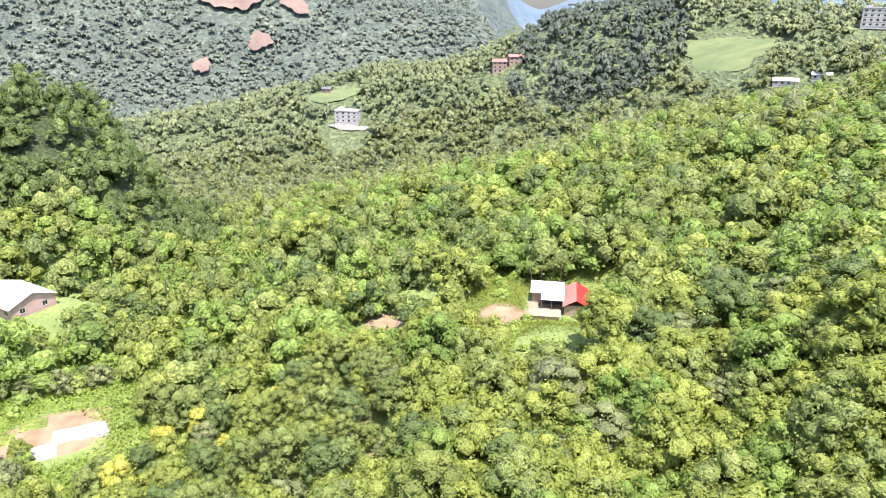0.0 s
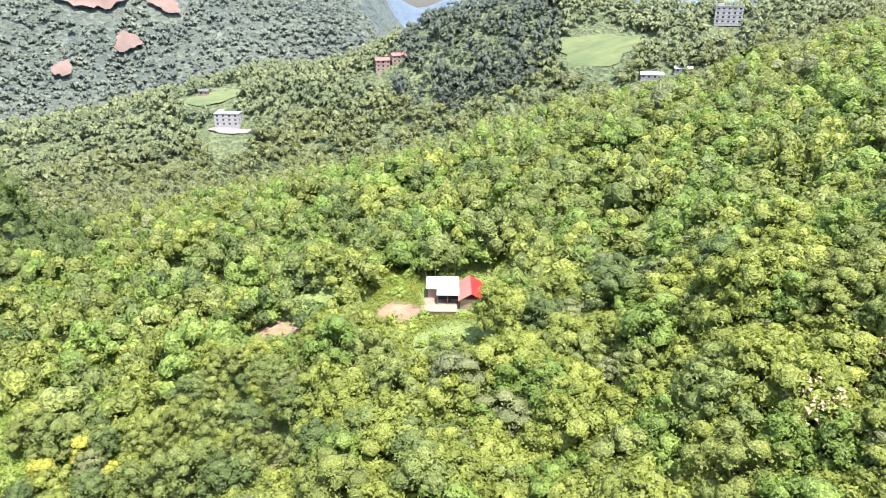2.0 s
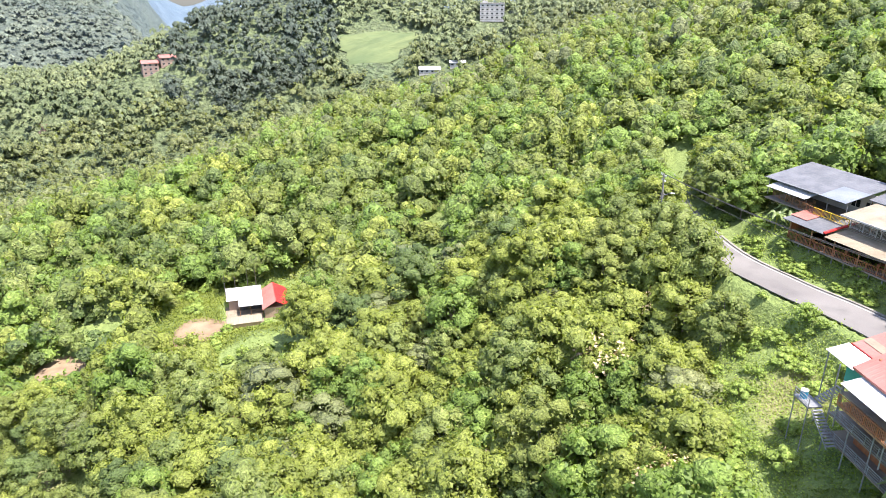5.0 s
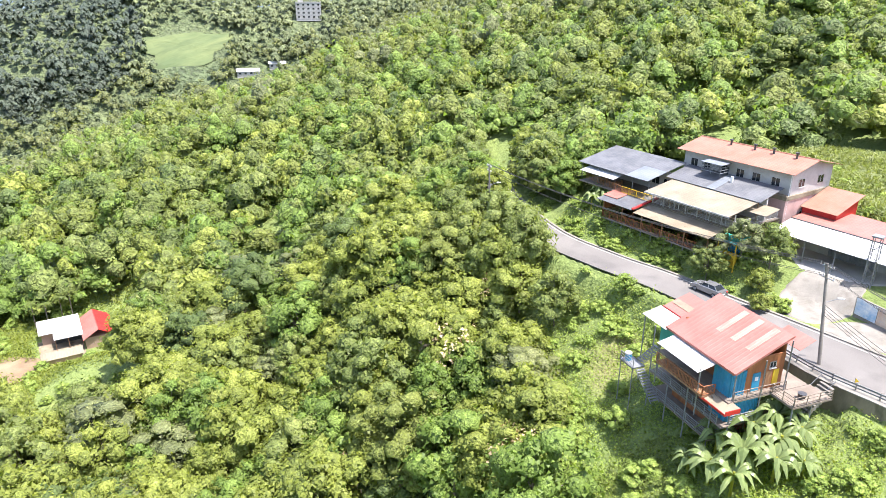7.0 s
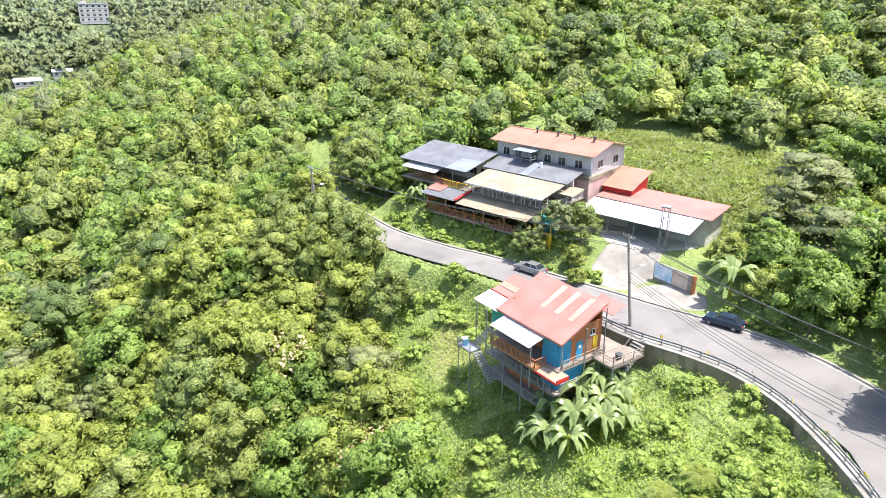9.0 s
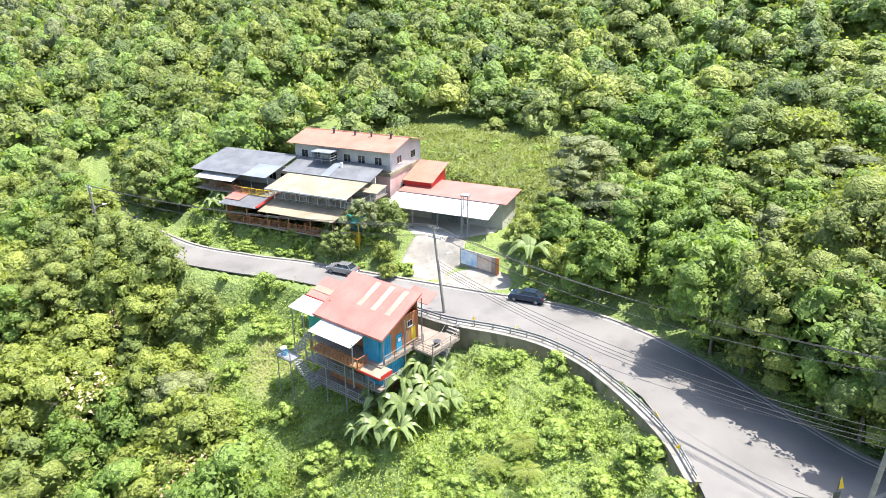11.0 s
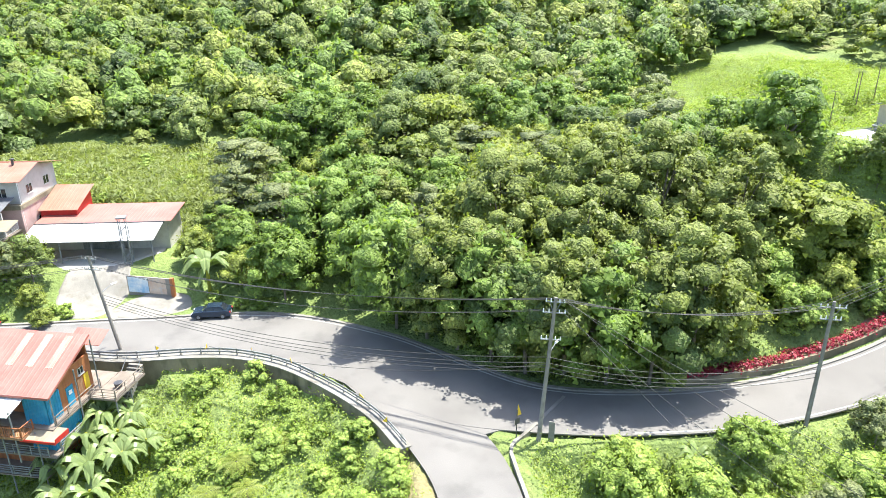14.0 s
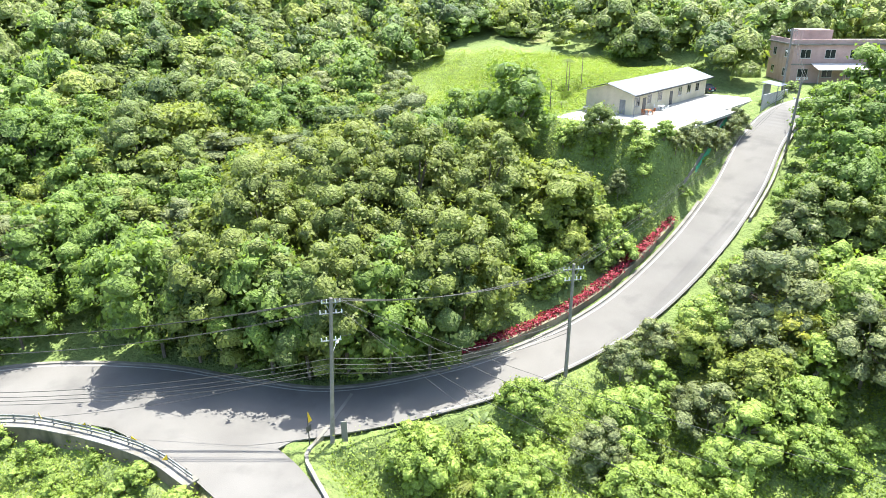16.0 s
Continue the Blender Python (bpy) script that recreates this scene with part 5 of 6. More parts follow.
# ---- plants ----
def leaf_quads(g, centres, outward, size, aspect=0.8, up=0.5, jitter=0.65):
    """Small leaf sprays at the centres, facing roughly outward and up, and the soft normals that they are shaded with."""
    n = len(centres)
    soft = outward + np.array([0, 0, up])
    nrm = soft + g.normal(0, jitter, (n, 3))
    nrm /= np.linalg.norm(nrm, axis=1)[:, None]
    t = np.cross(nrm, g.normal(0, 1, (n, 3)))
    t /= np.linalg.norm(t, axis=1)[:, None] + 1e-9
    s = np.cross(nrm, t)
    L = size * (0.6 + 0.8 * g.rand(n))[:, None]
    a = centres - t * L * 0.5
    b = centres + t * L * 0.3 + s * L * aspect * 0.5 - nrm * L * 0.12
    d = centres + t * L * 0.3 - s * L * aspect * 0.5 - nrm * L * 0.12
    v = np.stack([a, d, b], 1).reshape(-1, 3)
    soft = soft / (np.linalg.norm(soft, axis=1)[:, None] + 1e-9) + 0.75 * nrm
    soft /= np.linalg.norm(soft, axis=1)[:, None]
    return v, np.arange(3 * n).reshape(n, 3), np.repeat(soft, 3, axis=0)


def soften(me, normals):
    """Shades a leafy mesh with the normals of its lobes."""
    me.polygons.foreach_set("use_smooth", np.ones(len(me.polygons), bool))
    me.normals_split_custom_set_from_vertices(normals.tolist())
    return me


def ball(g, n):
    d = g.normal(0, 1, (n, 3))
    return d / np.linalg.norm(d, axis=1)[:, None]


def crown_arrays(seed, width, height, base, lobes, leaves, leaf, flat=0.8, lobe_size=0.36, low=-0.15):
    """A crown of many lobes; each lobe is a shell of leaf sprays."""
    g = np.random.RandomState(seed)
    V, Fq, N, n0, cores = [], [], [], 0, []
    turn = g.rand(3) * math.tau
    for k in range(lobes):
        a, q = k * 2.399 + g.rand() * 0.7, (k + 0.5) / lobes
        up = 1 - q * (1 - low)
        side = math.sqrt(max(0, 1 - up * up))
        # The crown bulges in some directions and is hollow in others.
        bulge = 1 + 0.2 * math.sin(2 * a + turn[0]) * side + 0.14 * math.sin(3 * a + turn[1] + 3 * up)
        R = 0.5 * width * (0.66 + 0.36 * g.rand()) * bulge
        c = np.array([math.cos(a) * side * R * 0.84, math.sin(a) * side * R * 0.84, base + height * (0.3 + 0.48 * up * bulge + 0.14 * g.rand())])
        rad = lobe_size * width * 0.5 * (0.55 + 0.8 * g.rand())
        d = ball(g, leaves)
        d = d[d[:, 2] > -0.5]
        shell = rad * (0.5 + 0.75 * g.rand(len(d)))[:, None]
        stretch = np.array([g.uniform(0.85, 1.45), g.uniform(0.85, 1.45), flat * g.uniform(0.8, 1.2)])
        out = np.array([math.cos(a) * side, math.sin(a) * side, max(up, 0.0)])
        v, f, m = leaf_quads(g, c + d * shell * stretch, 0.75 * d + 0.35 * out, leaf)
        V.append(v)
        Fq.append(f + n0)
        N.append(m)
        n0 += len(v)
        cores.append((c, rad))
    return np.concatenate(V), np.concatenate(Fq), np.concatenate(N), cores


def ico(level):
    bm = bmesh.new()
    bmesh.ops.create_icosphere(bm, subdivisions=level, radius=1)
    bm.verts.index_update()
    out = np.array([v.co[:] for v in bm.verts]), np.array([[v.index for v in f.verts] for f in bm.faces])
    bm.free()
    return out


ICO = {k: ico(k) for k in (1, 2, 3)}


def core_arrays(cores, shrink=0.75, flat=0.8, uneven=0.2, seed=0, bottom=-0.55, level=2):
    """Leafy masses inside the lobes: uneven domes, open below."""
    g = np.random.RandomState(seed)
    UNIT, TRI = ICO[level]
    tri = TRI[UNIT[TRI].mean(1)[:, 2] > bottom]
    used = np.unique(tri)
    back = np.zeros(len(UNIT), int)
    back[used] = np.arange(len(used))
    unit, tri = UNIT[used], back[tri]
    V = np.concatenate([c + unit * (1 + g.normal(0, uneven, (len(unit), 1))) * rad * shrink * np.array([1.1, 1.1, flat]) for c, rad in cores])
    return V, np.concatenate([tri + k * len(unit) for k in range(len(cores))])


def trunk_mesh(seed, tall, width, cores, r0=0.16):
    g = np.random.RandomState(seed)
    bm = bmesh.new()
    fork = Vector((g.normal(0, 0.2), g.normal(0, 0.2), tall * 0.4))
    beam(bm, (0, 0, -1.2), fork, r0, 7, r0 * 0.7)
    for c, _ in cores[:: max(1, len(cores) // (7 if tall > 4 else 3))]:
        mid = fork.lerp(Vector(c), 0.55) + Vector((0, 0, 0.3))
        beam(bm, fork, mid, r0 * 0.5, 5, r0 * 0.3)
        beam(bm, mid, c, r0 * 0.3, 4, r0 * 0.1)
    me = bpy.data.meshes.new("trunk")
    bm.to_mesh(me)
    bm.free()
    me.materials.append(BARK)
    return me


def make_tree(name, seed, width, tall, lobes, leaves, leaf, tone, flat=0.8, lobe_size=0.36, low=-0.3, bare=0.15, second=None):
    """Meshes of one tree: trunk with limbs, crown of leaf sprays, and the leafy mass behind them."""
    v, f, m, cores = crown_arrays(seed, width, tall * (1 - bare), tall * bare, lobes, leaves, leaf, flat, lobe_size, low)
    crown = soften(from_arrays("crown", v, f, LEAF[tone]), m)
    if second:
        crown.materials.append(second[0])
        ids = np.zeros(len(f), np.int32)
        z = v[f[:, 0], 2]
        hot = (z > np.quantile(z, second[1])) & (waves(v[f[:, 0], 0], v[f[:, 0], 1], 2.5, seed) > 0.1)
        ids[hot] = 1
        crown.polygons.foreach_set("material_index", ids)
    cv, cf = core_arrays(cores, flat=flat, seed=seed, level=1)
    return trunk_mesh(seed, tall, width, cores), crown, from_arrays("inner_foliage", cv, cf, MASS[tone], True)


def plant(meshes, name, x, y, size, label, category, group, turn=None, sink=0.0, tall=1.0, g=random):
    z = ground_at(x, y)
    root = thing(name, Matrix.LocRotScale((x, y, z - sink), Euler((0, 0, g.uniform(0, math.tau) if turn is None else turn)), (size, size, size * tall)), label, category, group)
    for me in meshes:
        shared(me.name.split(".")[0], me, root)
    return root


# Kinds of tree: name, label, meshes.
KINDS = {
    "broad": [make_tree("b", k, 9.2, 9, 40, 85, 0.42, "bright", lobe_size=0.27) for k in (1, 2, 3, 31)],
    "green": [make_tree("g", k, 8.6, 9.5, 38, 85, 0.39, "green", lobe_size=0.27) for k in (4, 5, 6, 32)],
    "deep": [make_tree("d", k, 8.2, 9, 36, 85, 0.36, "deep", lobe_size=0.28) for k in (7, 8)],
    "olive": [make_tree("o", k, 8.6, 10.5, 58, 85, 0.27, "olive", flat=0.85, lobe_size=0.22, low=-0.6) for k in (9, 10, 33)],
    "yellow": [make_tree("y", k, 7, 8, 30, 85, 0.32, "yellow", lobe_size=0.3) for k in (11,)],
    "grey": [make_tree("r", k, 7.6, 7.5, 36, 75, 0.3, "grey", lobe_size=0.26) for k in (12, 13)],
    "bloom": [make_tree("p", k, 8, 8.5, 36, 85, 0.4, "bright", lobe_size=0.29, second=(LEAF_PINK, 0.5)) for k in (14,)],
    "lush": [make_tree("l", k, 8.8, 10, 40, 85, 0.42, "lush", lobe_size=0.27, low=-0.5) for k in (21, 22, 23, 34)],
    "tier": [make_tree("t", k, 9.0, 8.5, 34, 85, 0.34, "grey", flat=0.35, lobe_size=0.32) for k in (15, 16)],
    "pale": [make_tree("q", k, 8.0, 6.6, 38, 75, 0.34, "fresh", lobe_size=0.28, low=-0.2, bare=0.05) for k in (35, 36)],
    "bush": [make_tree("s", k, 3.4, 2.6, 16, 50, 0.25, "fresh", lobe_size=0.38, bare=0.0) for k in (17, 18)],
    "shrub": [make_tree("u", k, 2.8, 2.0, 13, 50, 0.22, "fresh", lobe_size=0.38, bare=0.0) for k in (19, 20)],
}
WORDS = {
    "broad": ("broadleaf_tree", "bright green broadleaf tree with a domed crown", "tree", "bright broadleaf trees"),
    "green": ("forest_tree", "mid-green forest tree with a lumpy crown", "tree", "forest trees"),
    "deep": ("evergreen_tree", "dark green evergreen broadleaf tree on the slope", "tree", "dark evergreen trees"),
    "olive": ("acacia_tree", "olive-green acacia tree with fine rounded foliage", "tree", "acacia trees"),
    "yellow": ("yellow_tree", "yellow-green tree with young leaves", "tree", "yellow trees"),
    "grey": ("grey_tree", "grey-green tree with sparse fine foliage", "tree", "grey-green trees"),
    "bloom": ("blossom_tree", "green tree topped with pale pink-brown blossom", "tree", "blossoming trees"),
    "lush": ("lush_tree", "tall lush green tree on the hillside", "tree", "lush trees"),
    "tier": ("tiered_tree", "green tree with foliage in flat tiers", "tree", "tiered trees"),
    "pale": ("pale_tree", "light green leafy tree on the bank below the road", "tree", "light green trees"),
    "bush": ("bush", "bright green leafy bush on the bank", "bush", "bright bushes"),
    "shrub": ("shrub", "low green shrub on the slope", "bush", "shrubs"),
}
COUNT = {k: 0 for k in KINDS}


def grow(kind, x, y, size=1.0, tall=1.0, sink=0.0):
    COUNT[kind] += 1
    name, label, cat, group = WORDS[kind]
    return plant(random.choice(KINDS[kind]), name, x, y, size, label, cat, group, sink=sink, tall=tall)


ROADQ = np.array([tuple(p) for p in ROAD] + [tuple(p) for p in BRANCH])


def off_road(x, y):
    return float((np.hypot(ROADQ[:, 0] - x, ROADQ[:, 1] - y) - ROADQ[:, 3]).min())


# Small clearings: before the hut, at the mural wall and the bananas.
CLEAR = [(82, 28, 7), (90, 38, 7), (71, 73, 6), (12, 107, 7), (18, 107, 7), (194, 531, 30), (188, 514, 16), (68, -30, 9), (62, -40, 7), (-114, 597, 25), (-360, 1100, 50), (-262, 1108, 28), (-300, 1025, 20), (-360, 946, 20), (-97, 548, 24), (-96, 530, 16), (31, 588, 14), (30, 575, 9), (290, 515, 18), (222, 480, 14), (-70, 314, 9), (-124, 422, 8), (8, 125, 10), (-18, 128, 9), (-55, 552, 7), (13, 117, 9), (19, 118, 9), (24, 122, 7), (80, 20, 7), (55, 21, 7), (-66, 88, 6), (-58, 95, 5), (5, 128, 8), (-92, 132, 6)]


def in_pad(x, y, grow_by=0.0):
    for (ox, oy), rz, x0, x1, y0, y1, _, _ in PADS:
        u, v = pad_place(x, y, ox, oy, rz)
        if x0 - grow_by < u < x1 + grow_by and y0 - grow_by < v < y1 + grow_by:
            return True
    if grow_by > 1:
        for ox, oy, rad in CLEAR:
            if math.hypot(x - ox, y - oy) < rad:
                return True
    u, v = pad_place(x, y, *CHALET, CHALET_TURN)
    return grow_by > 0.5 and -5 - grow_by < u < 16 + grow_by and -3 - grow_by < v < 10 + grow_by


GUARD_B = np.array([math.degrees(math.atan2(p.x, p.y)) for p in GUARD])
GUARD_R = np.array([math.hypot(p.x, p.y) for p in GUARD])


def open_slope(x, y):
    """Places with bushes and grass instead of trees."""
    r, b = math.hypot(x, y), math.degrees(math.atan2(x, y))
    if 50.5 < b < 100 and r < 66:
        return True
    if 49 < b < 64 and 65 < r < 86 or b > 151 and r < 62:
        return True
    u, v = pad_place(x, y, *INN, INN_TURN)
    if 2 < u < 46 and 20 < v < 45:
        return True
    if -9 < u < 24 and -8 < v < 3:
        return True
    u, v = pad_place(x, y, *HALL, HALL_TURN)
    return -6 < u < 45 and 8 < v < 60 or -16 < u < 2 and -12 < v < 9


# The wood near the camera: single trees, on an uneven lattice.
rng = random.Random(5)
FOREST = []
step = 5.3
for i in range(-40, 40):
    for j in range(-40, 40):
        x = (i + 0.5 * (j % 2)) * step + rng.uniform(-1.6, 1.6)
        y = j * step * 0.87 + rng.uniform(-1.6, 1.6)
        r, b = math.hypot(x, y), math.degrees(math.atan2(x, y))
        if not ((64 if b < 45 else 44) < r < 122 and -43 < b < 163):
            continue
        if off_road(x, y) < 3.2 or in_pad(x, y, 2.0) or open_slope(x, y):
            continue
        FOREST.append((x, y, r, b))
for x, y, r, b in FOREST:
    pick = rng.random()
    if b < -5:
        kind = "green" if pick < 0.3 else "broad" if pick < 0.5 else "grey" if pick < 0.65 else "olive" if pick < 0.8 else "yellow" if pick < 0.86 else "deep"
        size = rng.choice((0.45, 0.6, 0.75, 0.9, 1.0)) * rng.uniform(0.9, 1.1)
    elif b < 50:
        kind = "broad" if pick < 0.5 else "lush" if pick < 0.66 else "green" if pick < 0.8 else "olive" if pick < 0.85 else "deep" if pick < 0.9 else "tier" if pick < 0.95 else "bloom"
        size = rng.choice((0.7, 0.85, 1.0, 1.05, 1.2, 1.4)) * rng.uniform(0.9, 1.1)
    else:
        kind = "lush" if pick < 0.42 else "green" if pick < 0.6 else "tier" if pick < 0.68 else "broad" if pick < 0.84 else "deep" if pick < 0.92 else "grey" if pick < 0.96 else "olive"
        if b > 125 and kind in ("deep", "tier"):
            kind = "lush"
        size = rng.choice((0.65, 0.8, 0.95, 1.0, 1.15, 1.35)) * rng.uniform(0.9, 1.1)
    if b > 112 and r < 80:
        kind = rng.choice(("pale", "pale", "broad", "grey", "bush", "bush"))
        if kind == "bush":
            size = rng.uniform(2.0, 3.2)
    if off_road(x, y) < 6:
        size *= 0.75
    if b > 95 and r < 62:
        size *= 0.6
    grow(kind, x, y, size, rng.uniform(0.85, 1.1))

# Woods farther off: too many to count, joined.
def woods(name, label, r0, r1, step, width, tall, lobes, leaves, leaf, mats, sprays=None, b0=-52, b1=168, seed=1, keep=None, bottom=-0.2, level=2, sink=0.0, choose=None):
    g = np.random.RandomState(seed)
    n = int(math.pi * (r1**2 - r0**2) * (b1 - b0) / 360 / step**2)
    r = np.sqrt(g.uniform(r0**2, r1**2, n))
    b = g.uniform(b0, b1, n)
    x, y = np.sin(np.radians(b)) * r, np.cos(np.radians(b)) * r
    ok = np.array([not in_pad(p, q, 2.5) and (r_ > 240 or off_road(p, q) > 4) and not (r_ < 190 and open_slope(p, q)) and (keep is None or keep(p, q, r_, b_)) for p, q, r_, b_ in zip(x, y, r, b)])
    x, y, r, b = x[ok], y[ok], r[ok], b[ok]
    z = land(x, y)
    leafy, solid = [], []
    for k in range(5):
        v, f, soft, cores = crown_arrays(seed * 50 + k, 1, 1, 0, lobes, max(leaves, 4), leaf, 0.8, 0.52, -0.1)
        leafy.append((v, f, soft))
        solid.append(core_arrays(cores, 0.72 if leaves else 0.95, 0.8, 0.16, k, bottom, level))
    which = g.randint(0, len(mats), len(x))
    if choose:
        which = choose(x, y, which)
    for m, mat in enumerate(mats):
        V, Q, n0, V2, Q2, N2, n2 = [], [], 0, [], [], [], 0
        for k in np.nonzero(which == m)[0]:
            j, a, s = g.randint(5), g.uniform(0, math.tau), g.uniform(0.7, 1.3)
            rot = np.array([[math.cos(a), -math.sin(a), 0], [math.sin(a), math.cos(a), 0], [0, 0, 1]])
            size, at = (width * s, width * s, tall * s * g.uniform(0.7, 1.35)), (x[k], y[k], z[k] - sink * tall)
            v, f = solid[j]
            V.append((v @ rot.T) * size + at)
            Q.append(f + n0)
            n0 += len(v)
            if leaves:
                v, f, soft = leafy[j]
                N2.append(soft @ rot.T)
                V2.append((v @ rot.T) * size + at)
                Q2.append(f + n2)
                n2 += len(v)
        if V:
            ob = new(name, from_arrays(name, np.concatenate(V), np.concatenate(Q), mat, True))
            tagged(ob, label, "trees", kind="stuff")
        if V2:
            ob = new(name, soften(from_arrays(name, np.concatenate(V2), np.concatenate(Q2), sprays[m]), np.concatenate(N2)))
            tagged(ob, label, "trees", kind="stuff")


def cloud_shadow_knoll(x, y, which):
    """The knoll on the ridge gets the darker woods colour, a painted cloud shadow; elsewhere it is not used."""
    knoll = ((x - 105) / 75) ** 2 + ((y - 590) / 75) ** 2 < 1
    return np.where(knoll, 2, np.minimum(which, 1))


NEARER = ("bright", "lush", "green", "lush", "deep", "olive", "green")
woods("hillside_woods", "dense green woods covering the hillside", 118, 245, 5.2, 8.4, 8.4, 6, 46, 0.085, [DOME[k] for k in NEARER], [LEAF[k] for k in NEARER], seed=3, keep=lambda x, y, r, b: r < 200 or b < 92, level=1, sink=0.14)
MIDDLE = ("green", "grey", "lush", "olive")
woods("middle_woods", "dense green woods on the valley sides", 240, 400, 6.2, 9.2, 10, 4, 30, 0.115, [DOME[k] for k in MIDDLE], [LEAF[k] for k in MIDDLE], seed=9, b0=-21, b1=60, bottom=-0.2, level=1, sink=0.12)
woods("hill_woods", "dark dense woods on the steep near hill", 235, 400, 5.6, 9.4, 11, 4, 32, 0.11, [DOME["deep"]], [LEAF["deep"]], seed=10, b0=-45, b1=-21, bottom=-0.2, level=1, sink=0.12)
woods("valley_woods", "dense woods on the far valley slopes", 395, 560, 6.6, 9.8, 10.5, 3, 24, 0.15, [LEAF_FAR, DOME["grey"], LEAF_FAR_SHADOWED], [LEAF_FAR, LEAF["grey"], LEAF_FAR_SHADOWED], seed=4, b0=-45, b1=60, bottom=-0.2, level=1, sink=0.15, choose=cloud_shadow_knoll)
woods("ridge_woods", "woods on the ridges across the valley", 540, 790, 5.6, 9.5, 11, 2, 0, 0.42, [LEAF_FAR, LEAF_FAR, LEAF_FAR_SHADOWED], seed=5, b0=-42, b1=52, bottom=0.0, level=1, sink=0.25, choose=cloud_shadow_knoll)
woods("mountain_woods", "forest on the distant mountain, haze painted into its colour", 770, 1420, 7.0, 12, 12, 1, 0, 0.45, [LEAF_HAZE], seed=6, b0=-41, b1=6, bottom=-0.1, level=1, sink=0.32)

# ---- single trees and plants that stand out ----
for x, y, s in ((73, -21, 1.5), (70.5, -31, 1.6), (68.5, -39, 1.55), (63, -46, 1.3), (65, -18.5, 1.15), (62.5, -27, 1.35), (59.5, -34, 1.25), (58.5, -41, 1.15), (67.5, -11.5, 0.9)):
    grow("olive", x, y, s, 1.1)
for x, y, s, kind in ((65.4, 53.6, 0.85, "green"), (42.5, 61.5, 1.0, "olive"), (36, 62, 1.0, "bloom"), (46, 55, 0.8, "bloom"), (31, 61, 0.85, "bloom"), (112, 76, 1.0, "yellow"), (76.5, 31.5, 0.3, "broad"), (79.6, 40.4, 0.55, "green"), (82.2, 37.4, 0.75, "grey"), (84.6, 34.6, 0.7, "green"), (80.2, 33.6, 0.42, "broad"), (81.6, 42.2, 0.42, "grey"),
                      (40.6, -23, 0.85, "pale"), (38, -28, 0.7, "pale"), (40.2, -33.5, 0.6, "pale"), (38.6, -43.8, 0.6, "grey"), (38.8, -48.5, 0.62, "grey"), (36.4, -53, 0.7, "pale"), (31, -57, 0.9, "yellow"), (34, -27, 0.6, "pale"), (30, -46, 0.8, "grey"), (26.5, -44, 0.7, "pale"), (37, -74, 0.7, "grey"), (41, -70, 0.6, "pale"), (40, -62, 0.62, "pale"), (31, -66, 0.75, "pale"),
                      (85, -47, 1.7, "grey"), (82, -52, 1.2, "deep"), (93, -40, 1.3, "deep"), (57, -52, 0.6, "bush"), (60, -58, 0.8, "grey"), (62, -62, 0.7, "green"), (33, -36, 0.7, "grey"), (28, -36, 0.8, "pale"), (22.5, -40, 0.7, "pale"), (35, -40, 0.75, "pale"), (33, -20, 0.6, "bush"), (27, -52, 0.8, "pale"), (23, -50, 0.7, "pale"), (33, -60.5, 0.6, "pale")):
    grow(kind, x, y, s)


# The wood closes in on the upper road and the bank below the yard.
fill = random.Random(44)
for k in range(34):
    b, r = fill.uniform(40, 49), fill.uniform(114, 140)
    x, y = math.sin(radians(b)) * r, math.cos(radians(b)) * r
    if off_road(x, y) > 2.6 and not in_pad(x, y, 2.0):
        grow(fill.choice(("green", "lush", "broad", "deep")), x, y, fill.uniform(0.8, 1.15))
for k in range(75):
    p = pose(*HALL, 0, 0, 0, HALL_TURN) @ Vector((fill.uniform(-30, 10), fill.uniform(-16, 4), 0))
    if off_road(p.x, p.y) > 2.8 and not in_pad(p.x, p.y, 1.0):
        kind = fill.choice(("bush", "bush", "grey", "pale"))
        grow(kind, p.x, p.y, fill.uniform(0.8, 1.4) if kind == "bush" else fill.uniform(0.3, 0.45))
for x, y in ((74.5, 84), (77.5, 88.5), (78.6, 81.2), (80.6, 85), (83.4, 91.2), (85.6, 94.6), (80, 95), (88.5, 100.5), (89.5, 97.5), (92.5, 101.8), (95, 105.6), (90, 104)):
    if off_road(x, y) > 0.9:
        grow(fill.choice(("green", "lush", "broad", "olive")), x, y, fill.uniform(0.85, 1.1))
for k in range(70):
    p = pose(*INN, 0, 0, 0, INN_TURN) @ Vector((fill.uniform(-9, 24), fill.uniform(-6.5, -0.8), 0))
    if off_road(p.x, p.y) > 1.2:
        grow(fill.choice(("bush", "shrub", "shrub")), p.x, p.y, fill.uniform(0.35, 0.7), 0.8)


# Tall trees that lean over the far side of the bend.
for k, p in enumerate(stretch_of(ROAD, -4, -31)[::4]):
    grow(("lush", "deep", "olive")[k % 3], p.x + (p[3] + 2.0) * 0.82, p.y - (p[3] + 2.0) * 0.57, (1.3, 1.25, 1.4)[k % 3], 1.1)
# Small trees and bushes round the edge of the yard and below it.
for k in range(9):
    p = pose(*HALL, 0, 0, 0, HALL_TURN) @ Vector((-8.5 + k * 2.6, -10.8, 0))
    grow("grey", p.x, p.y, 0.36 + 0.07 * (k % 3))
yb = random.Random(31)
for k in range(70):
    x, y = yb.uniform(50, 64), yb.uniform(-72, -44)
    if off_road(x, y) > 3.4 and not in_pad(x, y, 0.5):
        grow("bush" if k % 3 else "shrub", x, y, yb.uniform(0.6, 1.2))

